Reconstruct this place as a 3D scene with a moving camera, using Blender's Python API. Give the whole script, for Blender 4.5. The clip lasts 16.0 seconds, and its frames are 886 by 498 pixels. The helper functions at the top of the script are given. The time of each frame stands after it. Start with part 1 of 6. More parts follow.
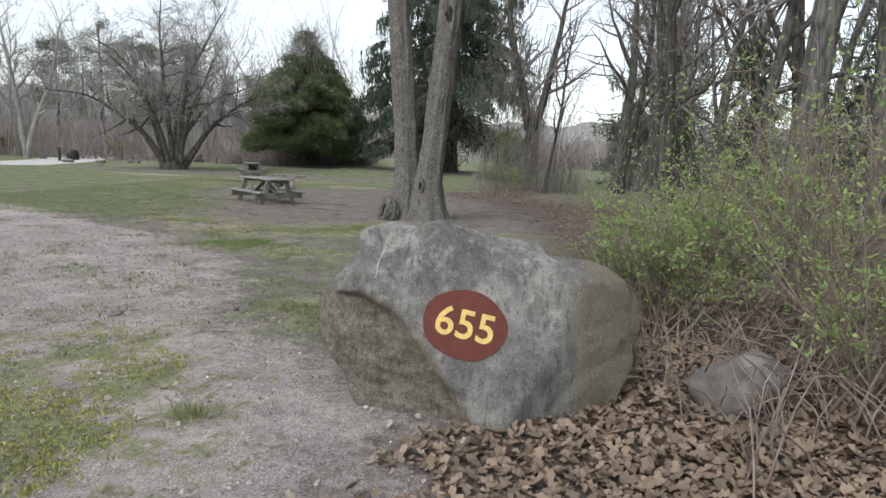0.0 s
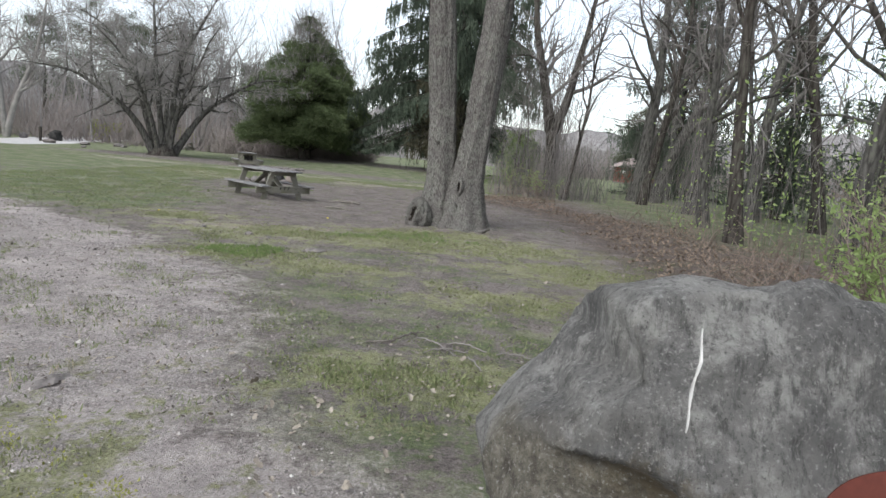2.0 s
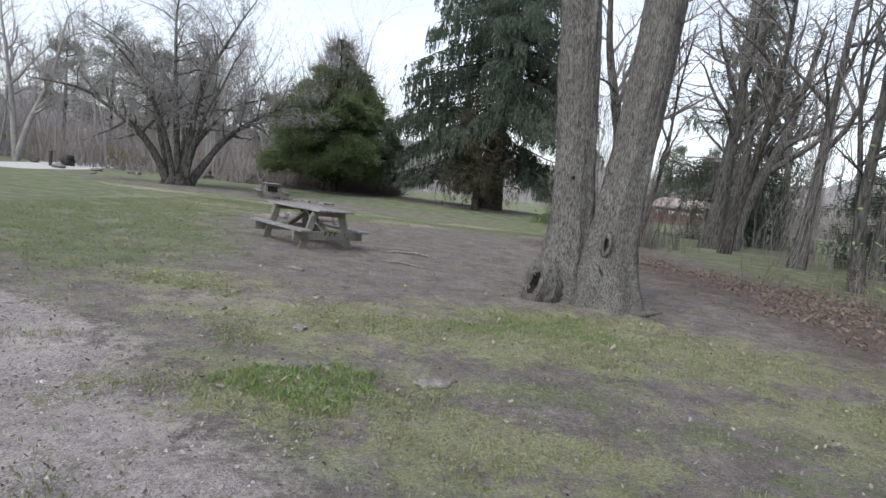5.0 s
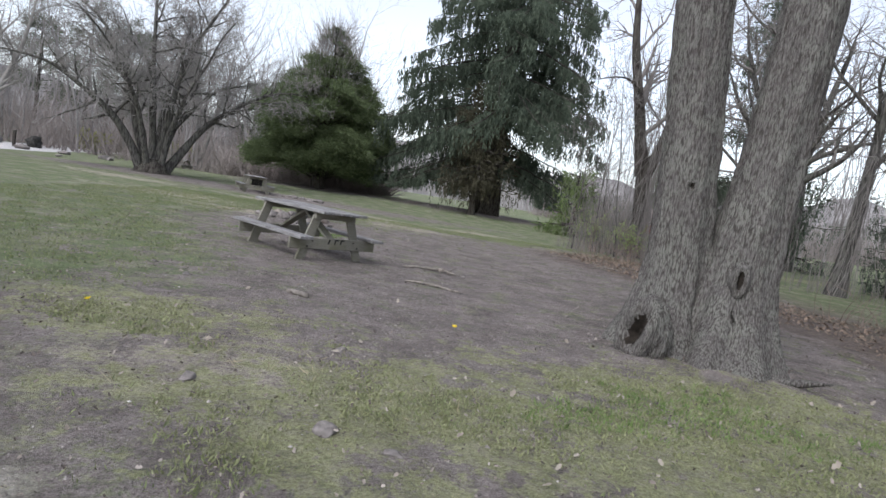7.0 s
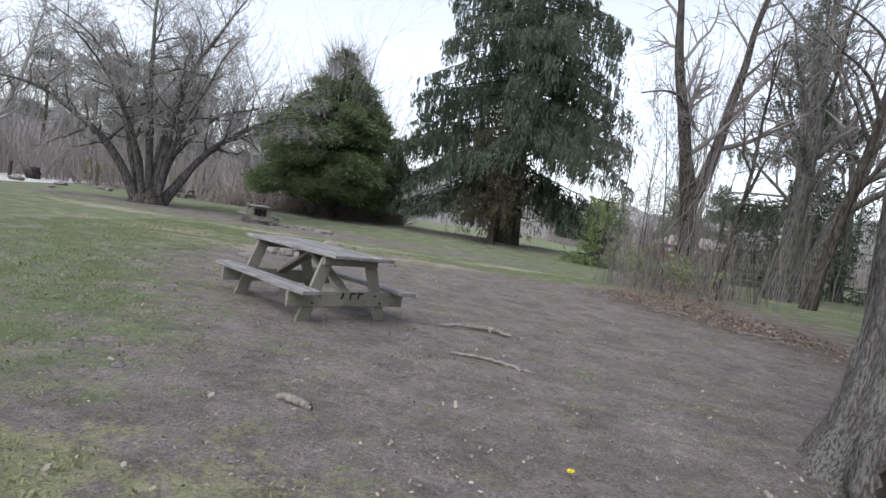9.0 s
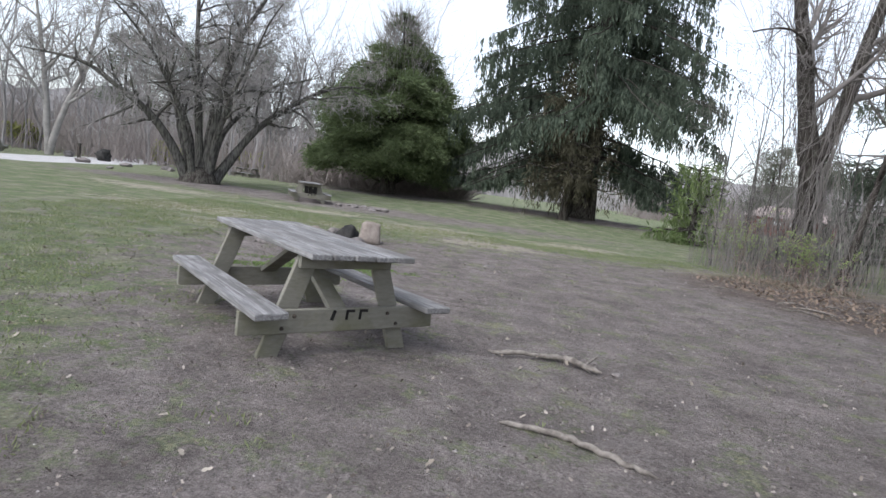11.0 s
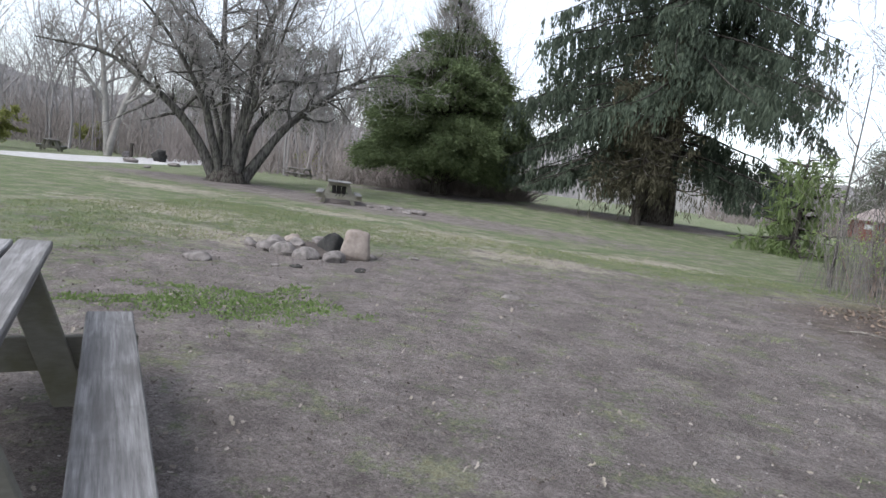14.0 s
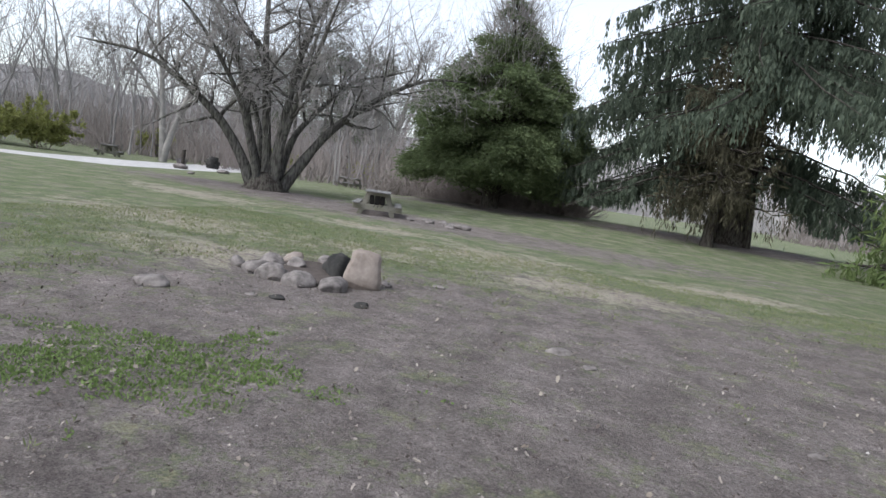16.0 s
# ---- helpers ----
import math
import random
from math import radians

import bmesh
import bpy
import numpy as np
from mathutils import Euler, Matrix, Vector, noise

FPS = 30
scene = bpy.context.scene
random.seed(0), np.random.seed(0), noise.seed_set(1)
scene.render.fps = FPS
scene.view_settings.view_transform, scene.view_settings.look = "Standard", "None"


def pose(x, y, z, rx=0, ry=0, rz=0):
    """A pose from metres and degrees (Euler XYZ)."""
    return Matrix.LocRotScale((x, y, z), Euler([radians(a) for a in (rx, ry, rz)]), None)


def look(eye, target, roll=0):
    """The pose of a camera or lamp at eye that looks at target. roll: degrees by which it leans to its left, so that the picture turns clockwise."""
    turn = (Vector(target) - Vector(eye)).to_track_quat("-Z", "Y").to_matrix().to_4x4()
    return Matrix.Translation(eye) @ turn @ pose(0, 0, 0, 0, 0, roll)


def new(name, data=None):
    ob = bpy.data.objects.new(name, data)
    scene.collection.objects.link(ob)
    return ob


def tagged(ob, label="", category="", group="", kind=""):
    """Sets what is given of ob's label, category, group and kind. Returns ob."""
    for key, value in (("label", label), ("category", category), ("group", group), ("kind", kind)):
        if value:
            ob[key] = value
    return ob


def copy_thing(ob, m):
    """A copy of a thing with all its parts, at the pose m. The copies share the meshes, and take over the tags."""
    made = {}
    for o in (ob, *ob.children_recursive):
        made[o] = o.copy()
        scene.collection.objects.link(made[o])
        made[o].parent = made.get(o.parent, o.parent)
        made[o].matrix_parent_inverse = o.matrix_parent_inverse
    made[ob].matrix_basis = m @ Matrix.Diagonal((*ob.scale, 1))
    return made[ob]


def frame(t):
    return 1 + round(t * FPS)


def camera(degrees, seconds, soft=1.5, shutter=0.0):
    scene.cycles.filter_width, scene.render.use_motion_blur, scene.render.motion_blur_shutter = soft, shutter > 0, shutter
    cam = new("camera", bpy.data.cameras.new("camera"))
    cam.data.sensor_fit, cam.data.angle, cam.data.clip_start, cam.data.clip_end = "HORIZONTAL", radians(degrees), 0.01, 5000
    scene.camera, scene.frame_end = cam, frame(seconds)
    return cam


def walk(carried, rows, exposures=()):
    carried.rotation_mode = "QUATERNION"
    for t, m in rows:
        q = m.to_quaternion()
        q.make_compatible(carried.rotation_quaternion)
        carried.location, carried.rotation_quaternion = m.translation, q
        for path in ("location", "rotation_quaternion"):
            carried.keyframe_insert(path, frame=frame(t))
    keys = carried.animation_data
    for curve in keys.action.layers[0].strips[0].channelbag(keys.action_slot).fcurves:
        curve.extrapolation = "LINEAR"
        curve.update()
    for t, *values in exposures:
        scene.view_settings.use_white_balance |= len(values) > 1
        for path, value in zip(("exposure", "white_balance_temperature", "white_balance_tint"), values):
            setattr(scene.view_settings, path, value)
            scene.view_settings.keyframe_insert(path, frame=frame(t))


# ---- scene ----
# ---------------------------------------------------------------- camera
cam = camera(74, 16.0, soft=1.5)
PATH = [
    (0, look((0.011, -0.004, 1.601), (0.006, 4.935, 0.824), 2.28)),
    (0.5, look((-0.152, 0.404, 1.572), (0.218, 5.308, 0.670), 1.79)),
    (1, look((-0.489, 0.964, 1.514), (-0.177, 5.874, 0.622), 4.07)),
    (1.5, look((-0.784, 1.569, 1.475), (-0.571, 6.518, 0.794), 5.97)),
    (2, look((-1.019, 2.258, 1.423), (-0.920, 7.199, 0.663), 5.10)),
    (2.5, look((-1.216, 2.903, 1.379), (-1.016, 7.834, 0.577), 8.12)),
    (3, look((-1.458, 3.701, 1.378), (-1.413, 8.663, 0.765), 9.12)),
    (3.5, look((-1.717, 4.360, 1.356), (-1.669, 9.309, 0.639), 8.68)),
    (4, look((-2.020, 5.034, 1.331), (-2.208, 9.975, 0.586), 9.15)),
    (4.5, look((-2.353, 5.605, 1.341), (-2.423, 10.556, 0.643), 6.42)),
    (5, look((-2.628, 6.183, 1.360), (-2.661, 11.158, 0.868), 6.34)),
    (5.2, look((-2.741, 6.427, 1.379), (-2.812, 11.389, 0.770), 6.77)),
    (7.3, look((-3.615, 8.760, 1.246), (-3.466, 13.738, 0.803), 9.06)),
    (7.5, look((-3.702, 8.953, 1.250), (-3.611, 13.927, 0.744), 8.60)),
    (8, look((-3.880, 9.490, 1.254), (-3.632, 14.476, 0.959), 5.77)),
    (8.5, look((-3.980, 10.214, 1.213), (-3.788, 15.204, 0.977), 8.78)),
    (9, look((-3.975, 10.845, 1.268), (-3.942, 15.839, 1.029), 8.28)),
    (9.5, look((-3.973, 11.469, 1.297), (-3.941, 16.457, 0.958), 7.93)),
    (10, look((-4.002, 12.144, 1.290), (-4.408, 17.111, 0.889), 9.13)),
    (10.2, look((-3.960, 12.376, 1.303), (-4.388, 17.333, 0.814), 8.31)),
    (12.3, look((-3.612, 14.620, 1.238), (-4.303, 19.539, 0.662), 7.48)),
    (12.5, look((-3.546, 14.819, 1.276), (-4.342, 19.699, 0.529), 8.50)),
    (13, look((-3.434, 15.331, 1.250), (-4.048, 20.257, 0.654), 6.44)),
    (13.5, look((-3.391, 15.848, 1.277), (-3.997, 20.763, 0.588), 6.66)),
    (14, look((-3.358, 16.453, 1.297), (-4.483, 21.290, 0.710), 7.11)),
    (14.5, look((-3.348, 16.925, 1.297), (-4.370, 21.795, 0.807), 8.60)),
    (15, look((-3.387, 17.406, 1.265), (-4.663, 22.216, 0.781), 7.41)),
    (15.5, look((-3.446, 17.841, 1.281), (-4.947, 22.582, 0.762), 6.96)),
    (16, look((-3.546, 18.305, 1.294), (-5.130, 23.017, 0.751), 8.24)),
]
walk(cam, PATH, ((0, 0.06, 6600, 7), (2, 0.16, 6500, 8), (5, 0.10, 6300, 10), (8.5, 0.14, 6300, 12), (12.5, 0.36, 6250, 10), (13.5, 0.35, 6250, 10), (16, 0.25, 6300, 10)))

# ---------------------------------------------------------------- sky and light
world = bpy.data.worlds.new("overcast_sky")
scene.world = world
world.use_nodes = True
wn, wl = world.node_tree.nodes, world.node_tree.links
sky = wn.new("ShaderNodeTexSky")
sky.sky_type, sky.sun_disc = "NISHITA", False
sky.sun_elevation, sky.sun_rotation = radians(48), radians(215)
sky.air_density, sky.dust_density, sky.ozone_density = 1.0, 2.0, 1.0
pale = wn.new("ShaderNodeHueSaturation")
pale.inputs["Saturation"].default_value = 0.38
pale.inputs["Value"].default_value = 2.35
wl.new(sky.outputs["Color"], pale.inputs["Color"])
wl.new(pale.outputs["Color"], wn["Background"].inputs["Color"])
wn["Background"].inputs["Strength"].default_value = 0.112
sun = new("sun", bpy.data.lights.new("sun", "SUN"))
sun.data.energy, sun.data.angle, sun.data.color = 1.6, radians(25), (1.0, 0.985, 0.97)
sun.matrix_world = look((-20, -30, 45), (0, 0, 0))


# ---------------------------------------------------------------- material tools
class Nodes:
    """A small builder for node materials."""

    def __init__(self, name, rough=0.85, spec=0.25):
        self.mat = bpy.data.materials.new(name)
        self.mat.use_nodes = True
        self.t = self.mat.node_tree
        self.bsdf = self.t.nodes["Principled BSDF"]
        self.bsdf.inputs["Roughness"].default_value = rough
        self.bsdf.inputs["Specular IOR Level"].default_value = spec
        self.co = self.t.nodes.new("ShaderNodeTexCoord").outputs["Object"]

    def node(self, kind, **inputs):
        n = self.t.nodes.new(kind)
        for k, v in inputs.items():
            self.set(n.inputs[k.replace("_", " ")], v)
        return n

    def set(self, socket, v):
        if isinstance(v, bpy.types.NodeSocket):
            self.t.links.new(v, socket)
        else:
            socket.default_value = v

    def stretch(self, x, y, z):
        n = self.t.nodes.new("ShaderNodeMapping")
        self.set(n.inputs["Vector"], self.co)
        n.inputs["Scale"].default_value = (x, y, z)
        return n.outputs["Vector"]

    def noise(self, scale, detail=4.0, rough=0.6, vec=None):
        return self.node("ShaderNodeTexNoise", Vector=vec or self.co, Scale=scale, Detail=detail, Roughness=rough).outputs["Fac"]

    def cells(self, scale, vec=None, out="Distance"):
        return self.node("ShaderNodeTexVoronoi", Vector=vec or self.co, Scale=scale).outputs[out]

    def ramp(self, fac, stops):
        n = self.t.nodes.new("ShaderNodeValToRGB")
        e = n.color_ramp.elements
        while len(e) < len(stops):
            e.new(0.5)
        for el, (p, c) in zip(e, stops):
            el.position, el.color = p, (*(c if isinstance(c, tuple) else (c, c, c)), 1)
        self.set(n.inputs["Fac"], fac)
        return n.outputs["Color"]

    def mix(self, fac, a, b, mode="MIX"):
        n = self.t.nodes.new("ShaderNodeMix")
        n.data_type, n.blend_type = "RGBA", mode
        for s, v in ((n.inputs[0], fac), (n.inputs[6], a), (n.inputs[7], b)):
            self.set(s, (*v, 1) if isinstance(v, tuple) and len(v) == 3 else v)
        return n.outputs[2]

    def math(self, op, a, b=0.0, clamp=False):
        n = self.t.nodes.new("ShaderNodeMath")
        n.operation, n.use_clamp = op, clamp
        self.set(n.inputs[0], a), self.set(n.inputs[1], b)
        return n.outputs[0]

    def attr(self, name):
        n = self.t.nodes.new("ShaderNodeAttribute")
        n.attribute_name = name
        return n.outputs["Fac"]

    def chance(self):
        return self.t.nodes.new("ShaderNodeObjectInfo").outputs["Random"]

    def island(self):
        return self.t.nodes.new("ShaderNodeNewGeometry").outputs["Random Per Island"]

    def done(self, colour, height=None, strength=0.4, distance=0.01):
        self.set(self.bsdf.inputs["Base Color"], (*colour, 1) if isinstance(colour, tuple) and len(colour) == 3 else colour)
        if height is not None:
            b = self.node("ShaderNodeBump", Strength=strength, Distance=distance, Height=height)
            self.set(self.bsdf.inputs["Normal"], b.outputs["Normal"])
        return self.mat


def bark(name, dark, light, lichen, grain=9.0, lift=0.02, crust=0.6):
    m = Nodes(name, 0.95, 0.1)
    warp = m.node("ShaderNodeTexNoise", Vector=m.stretch(1, 1, 0.4), Scale=grain * 0.6, Detail=4.0).outputs["Color"]
    v = m.mix(0.03, m.stretch(1, 1, 0.20), warp, "ADD")
    plate = m.cells(grain * 1.7, v)
    furrow = m.noise(grain * 1.6, 8, 0.78, m.stretch(1, 1, 0.13))
    ridge = m.math("ADD", m.math("MULTIPLY", furrow, 0.75), m.math("SUBTRACT", 0.42, m.math("MULTIPLY", plate, 0.45)))
    col = m.mix(m.ramp(ridge, [(0.42, 0.0), (0.74, 1.0)]), dark, light)
    patch = m.ramp(m.noise(3.2, 9, 0.8), [(0.47, 0.0), (0.56, 1.0)])
    col = m.mix(m.math("MULTIPLY", patch, m.ramp(ridge, [(0.46, 0.0), (0.62, crust)])), col, lichen)
    col = m.mix(m.math("MULTIPLY", m.noise(38, 3), 0.4), col, m.mix(0.5, col, (0.02, 0.018, 0.015)))
    return m.done(col, ridge, 1.0, lift)


def leafy(name, a, b, glow=0.25, rough=0.6):
    m = Nodes(name, rough, 0.2)
    col = m.mix(m.island(), a, b)
    col = m.mix(m.math("MULTIPLY", m.noise(0.8, 2), 0.6), col, b)
    d = m.done(col)
    tr = m.node("ShaderNodeBsdfTranslucent", Color=col)
    mx = m.t.nodes.new("ShaderNodeMixShader")
    mx.inputs[0].default_value = glow
    m.t.links.new(m.bsdf.outputs[0], mx.inputs[1])
    m.t.links.new(tr.outputs[0], mx.inputs[2])
    m.t.links.new(mx.outputs[0], m.t.nodes["Material Output"].inputs["Surface"])
    return d


def mottled(name, a, b, scale=6.0, rough=0.9, lift=0.01, c=None):
    m = Nodes(name, rough, 0.2)
    n = m.noise(scale, 6, 0.65)
    col = m.mix(m.ramp(n, [(0.35, 0.0), (0.65, 1.0)]), a, b)
    col = m.mix(m.math("MULTIPLY", m.noise(scale * 9, 3), 0.5), col, m.mix(0.6, col, c or a))
    col = m.mix(m.math("MULTIPLY", m.chance(), 0.45), col, m.mix(0.5, col, a))
    return m.done(col, n, 0.6, lift)


# ---------------------------------------------------------------- materials
def ground_material():
    m = Nodes("earth_and_turf", 0.97, 0.1)
    fine, mid, big = m.noise(48, 7, 0.8), m.noise(9, 6, 0.7), m.noise(1.3, 4, 0.6)
    speck = m.noise(150, 2, 0.5)
    crumbs, dots = m.ramp(speck, [(0.60, 0.0), (0.68, 1.0)]), m.ramp(speck, [(0.33, 1.0), (0.41, 0.0)])
    dirt = m.mix(m.ramp(fine, [(0.34, 0.0), (0.66, 1.0)]), (0.088, 0.076, 0.072), (0.40, 0.36, 0.345))
    dirt = m.mix(m.math("MULTIPLY", m.ramp(mid, [(0.38, 0.0), (0.68, 1.0)]), 0.55), dirt, (0.155, 0.131, 0.122))
    dirt = m.mix(m.math("MULTIPLY", crumbs, 0.6), dirt, (0.43, 0.40, 0.375))
    dirt = m.mix(m.math("MULTIPLY", dots, 0.6), dirt, (0.045, 0.038, 0.034))
    grey = m.mix(0.25, m.ramp(m.cells(105, out="Color"), [(0.1, (0.12, 0.110, 0.107)), (0.5, (0.33, 0.302, 0.292)), (0.9, (0.55, 0.515, 0.50))]), dirt)
    gravel = m.mix(m.math("MULTIPLY", m.ramp(mid, [(0.45, 0.0), (0.7, 1.0)]), 0.6), grey, (0.42, 0.375, 0.362))
    gravel = m.mix(m.ramp(m.noise(0.8, 6, 0.7), [(0.44, 0.0), (0.60, 0.55)]), gravel, (0.47, 0.425, 0.41))
    straw = m.mix(m.ramp(fine, [(0.3, 0.0), (0.7, 1.0)]), (0.16, 0.142, 0.112), (0.47, 0.435, 0.365))
    lawn = m.mix(m.ramp(fine, [(0.32, 0.0), (0.68, 1.0)]), (0.062, 0.086, 0.040), (0.205, 0.250, 0.128))
    lawn = m.mix(m.math("MULTIPLY", m.ramp(big, [(0.45, 0.0), (0.62, 1.0)]), 0.7), lawn, m.mix(0.4, straw, lawn))
    moss = m.mix(m.ramp(fine, [(0.32, 0.0), (0.68, 1.0)]), (0.11, 0.116, 0.064), (0.39, 0.40, 0.235))
    moss = m.mix(m.ramp(mid, [(0.46, 0.0), (0.66, 0.8)]), moss, m.mix(0.45, straw, (0.20, 0.205, 0.15)))
    moss = m.mix(m.math("MULTIPLY", dots, 0.7), moss, (0.06, 0.052, 0.038))
    leaf = m.mix(m.cells(26, out="Color"), (0.055, 0.044, 0.039), (0.17, 0.138, 0.120))
    leaf = m.mix(0.5, leaf, m.mix(fine, (0.06, 0.048, 0.042), (0.19, 0.148, 0.125)))
    asphalt = m.mix(fine, (0.40, 0.39, 0.39), (0.62, 0.61, 0.61))
    tatter = m.mix(0.38, m.noise(2.2, 10, 0.74), m.noise(11, 8, 0.82))

    def zone(col, over, name, ragged, soft=0.16, most=1.0):
        f = m.math("ADD", m.attr(name), m.math("MULTIPLY", m.math("SUBTRACT", tatter, 0.5), ragged))
        return m.mix(m.ramp(f, [(0.5 - soft, 0.0), (0.5 + soft, most)]), col, over)

    dirt = m.mix(m.ramp(m.noise(1.6, 8, 0.78), [(0.42, 0.0), (0.56, 0.8)]), dirt, m.mix(0.45, dirt, (0.065, 0.055, 0.05)))
    col = zone(dirt, lawn, "lawn", 4.4, 0.16, 0.92)
    col = zone(col, straw, "straw", 4.8, 0.16, 0.95)
    col = zone(col, gravel, "gravel", 4.4, 0.16)
    col = zone(col, moss, "moss", 5.6, 0.13, 0.97)
    col = zone(col, leaf, "litter", 4.0, 0.24, 0.75)
    col = zone(col, asphalt, "road", 0.15, 0.05)
    patch = m.ramp(m.noise(2.4, 9, 0.72), [(0.36, 0.74), (0.5, 0.97), (0.64, 1.16)])
    col = m.mix(0.85, col, patch, "MULTIPLY")
    col = m.mix(0.42, col, m.ramp(m.noise(14, 7, 0.75), [(0.36, 0.62), (0.5, 1.0), (0.66, 1.35)]), "MULTIPLY")
    h = m.math("ADD", m.math("MULTIPLY", fine, 0.7), m.math("ADD", mid, m.math("MULTIPLY", crumbs, 0.4)))
    return m.done(col, h, 0.9, 0.035)


def rock_material():
    m = Nodes("weathered_granite", 0.92, 0.2)
    n, grain = m.noise(1.9, 9, 0.7), m.noise(85, 5, 0.7)
    z = m.node("ShaderNodeSeparateXYZ", Vector=m.co)
    up = m.ramp(m.math("ADD", z.outputs["Z"], m.math("MULTIPLY", m.math("SUBTRACT", n, 0.5), 1.1)), [(0.0, 0.25), (0.5, 1.0)])
    col = m.ramp(n, [(0.36, (0.13, 0.128, 0.127)), (0.5, (0.225, 0.221, 0.214)), (0.64, (0.345, 0.338, 0.324))])
    crust = m.noise(7.5, 11, 0.80)
    col = m.mix(m.math("MULTIPLY", m.ramp(crust, [(0.50, 0.0), (0.59, 0.75)]), up), col, (0.42, 0.415, 0.398))
    down = m.noise(30, 10, 0.82, m.stretch(1.0, 1.0, 0.17))
    col = m.mix(m.ramp(down, [(0.39, 0.75), (0.50, 0.0)]), col, (0.075, 0.075, 0.073))
    blot = m.noise(4.2, 9, 0.75)
    col = m.mix(m.ramp(blot, [(0.34, 0.5), (0.47, 0.0)]), col, (0.105, 0.103, 0.098))
    earthy = m.ramp(m.noise(19, 10, 0.8), [(0.36, (0.055, 0.049, 0.039)), (0.5, (0.15, 0.138, 0.112)), (0.66, (0.30, 0.28, 0.236))])
    col = m.mix(m.math("MULTIPLY", m.attr("below"), 0.9), col, earthy)
    rust = m.mix(m.noise(30, 8, 0.8), (0.06, 0.043, 0.022), (0.24, 0.19, 0.115))
    f = m.math("MULTIPLY", m.attr("ochre"), m.ramp(m.noise(9, 8, 0.75), [(0.44, 0.0), (0.56, 0.8)]))
    col = m.mix(f, col, rust)
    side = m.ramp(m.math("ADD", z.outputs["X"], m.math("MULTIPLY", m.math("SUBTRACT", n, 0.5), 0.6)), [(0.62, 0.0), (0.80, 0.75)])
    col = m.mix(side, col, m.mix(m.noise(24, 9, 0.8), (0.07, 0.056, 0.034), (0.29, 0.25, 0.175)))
    col = m.mix(m.ramp(grain, [(0.57, 0.0), (0.66, 0.6)]), col, (0.48, 0.475, 0.455))
    col = m.mix(m.ramp(grain, [(0.33, 0.65), (0.42, 0.0)]), col, (0.05, 0.05, 0.048))
    h = m.math("ADD", m.math("MULTIPLY", n, 0.5), m.math("ADD", m.math("MULTIPLY", grain, 0.25), m.math("ADD", m.math("MULTIPLY", down, 0.5), m.math("MULTIPLY", crust, 0.8))))
    return m.done(col, h, 1.0, 0.045)


def plank_material():
    m = Nodes("weathered_plank", 0.82, 0.25)
    v = m.stretch(1.0, 0.045, 1.0)
    grain, wide = m.noise(60, 6, 0.7, v), m.noise(3.0, 4, 0.6)
    wave = m.noise(16, 3, 0.5, m.stretch(1, 0.12, 1))
    col = m.ramp(grain, [(0.32, (0.085, 0.082, 0.083)), (0.5, (0.215, 0.213, 0.217)), (0.74, (0.39, 0.388, 0.392))])
    col = m.mix(m.ramp(wave, [(0.48, 0.0), (0.58, 0.6)]), col, (0.10, 0.098, 0.10))
    col = m.mix(m.ramp(wide, [(0.54, 0.0), (0.66, 0.6)]), col, (0.10, 0.095, 0.092))
    col = m.mix(m.math("MULTIPLY", m.chance(), 0.35), col, (0.15, 0.14, 0.13))
    return m.done(col, grain, 0.7, 0.006)


def frame_material():
    m = Nodes("treated_timber", 0.85, 0.2)
    g, w = m.noise(40, 5, 0.7, m.stretch(0.3, 0.3, 1)), m.noise(4, 5, 0.6)
    col = m.mix(g, (0.105, 0.101, 0.084), (0.25, 0.242, 0.208))
    col = m.mix(m.ramp(w, [(0.48, 0.0), (0.7, 0.7)]), col, (0.115, 0.115, 0.06))
    return m.done(col, g, 0.5, 0.005)


GROUND, ROCK, PLANK, TIMBER = ground_material(), rock_material(), plank_material(), frame_material()
OAK_BARK = bark("furrowed_grey_bark", (0.075, 0.068, 0.063), (0.225, 0.214, 0.206), (0.27, 0.28, 0.245), 44, 0.035, 0.5)
GREY_BARK = bark("grey_bark", (0.050, 0.047, 0.045), (0.145, 0.139, 0.133), (0.15, 0.156, 0.125))
DARK_BARK = bark("dark_brown_bark", (0.03, 0.026, 0.023), (0.09, 0.08, 0.073), (0.10, 0.10, 0.085))
TWIG = mottled("bare_twigs", (0.135, 0.124, 0.119), (0.27, 0.253, 0.243), 3.0)
FINE_TWIG = mottled("pale_fine_twigs", (0.19, 0.18, 0.175), (0.36, 0.345, 0.335), 3.0)
# far trees: aerial haze is put into this paler grey
WOODS = mottled("haze_paled_bare_wood", (0.19, 0.180, 0.180), (0.32, 0.306, 0.304), 0.5)
BRIAR = mottled("pale_briar_stems", (0.13, 0.10, 0.086), (0.30, 0.25, 0.218), 4.0)
PALE_BARK = mottled("pale_birch_bark", (0.18, 0.172, 0.162), (0.33, 0.317, 0.302), 2.0)
YEW = leafy("yew_needles", (0.062, 0.088, 0.044), (0.150, 0.190, 0.092), 0.35)
SPRUCE = leafy("spruce_needles", (0.044, 0.062, 0.047), (0.110, 0.137, 0.099), 0.35, 0.75)
# needle green lightened to carry the haze of distance
PINE = leafy("haze_paled_pine_needles", (0.06, 0.075, 0.047), (0.12, 0.138, 0.09), 0.2)
CEDAR = leafy("cedar_sprays", (0.075, 0.115, 0.04), (0.16, 0.21, 0.085), 0.3)
BUD = leafy("fresh_leaves", (0.15, 0.225, 0.07), (0.32, 0.41, 0.17), 0.45)
HEDGE = leafy("yellow_green_leaves", (0.16, 0.18, 0.055), (0.27, 0.28, 0.10), 0.35)
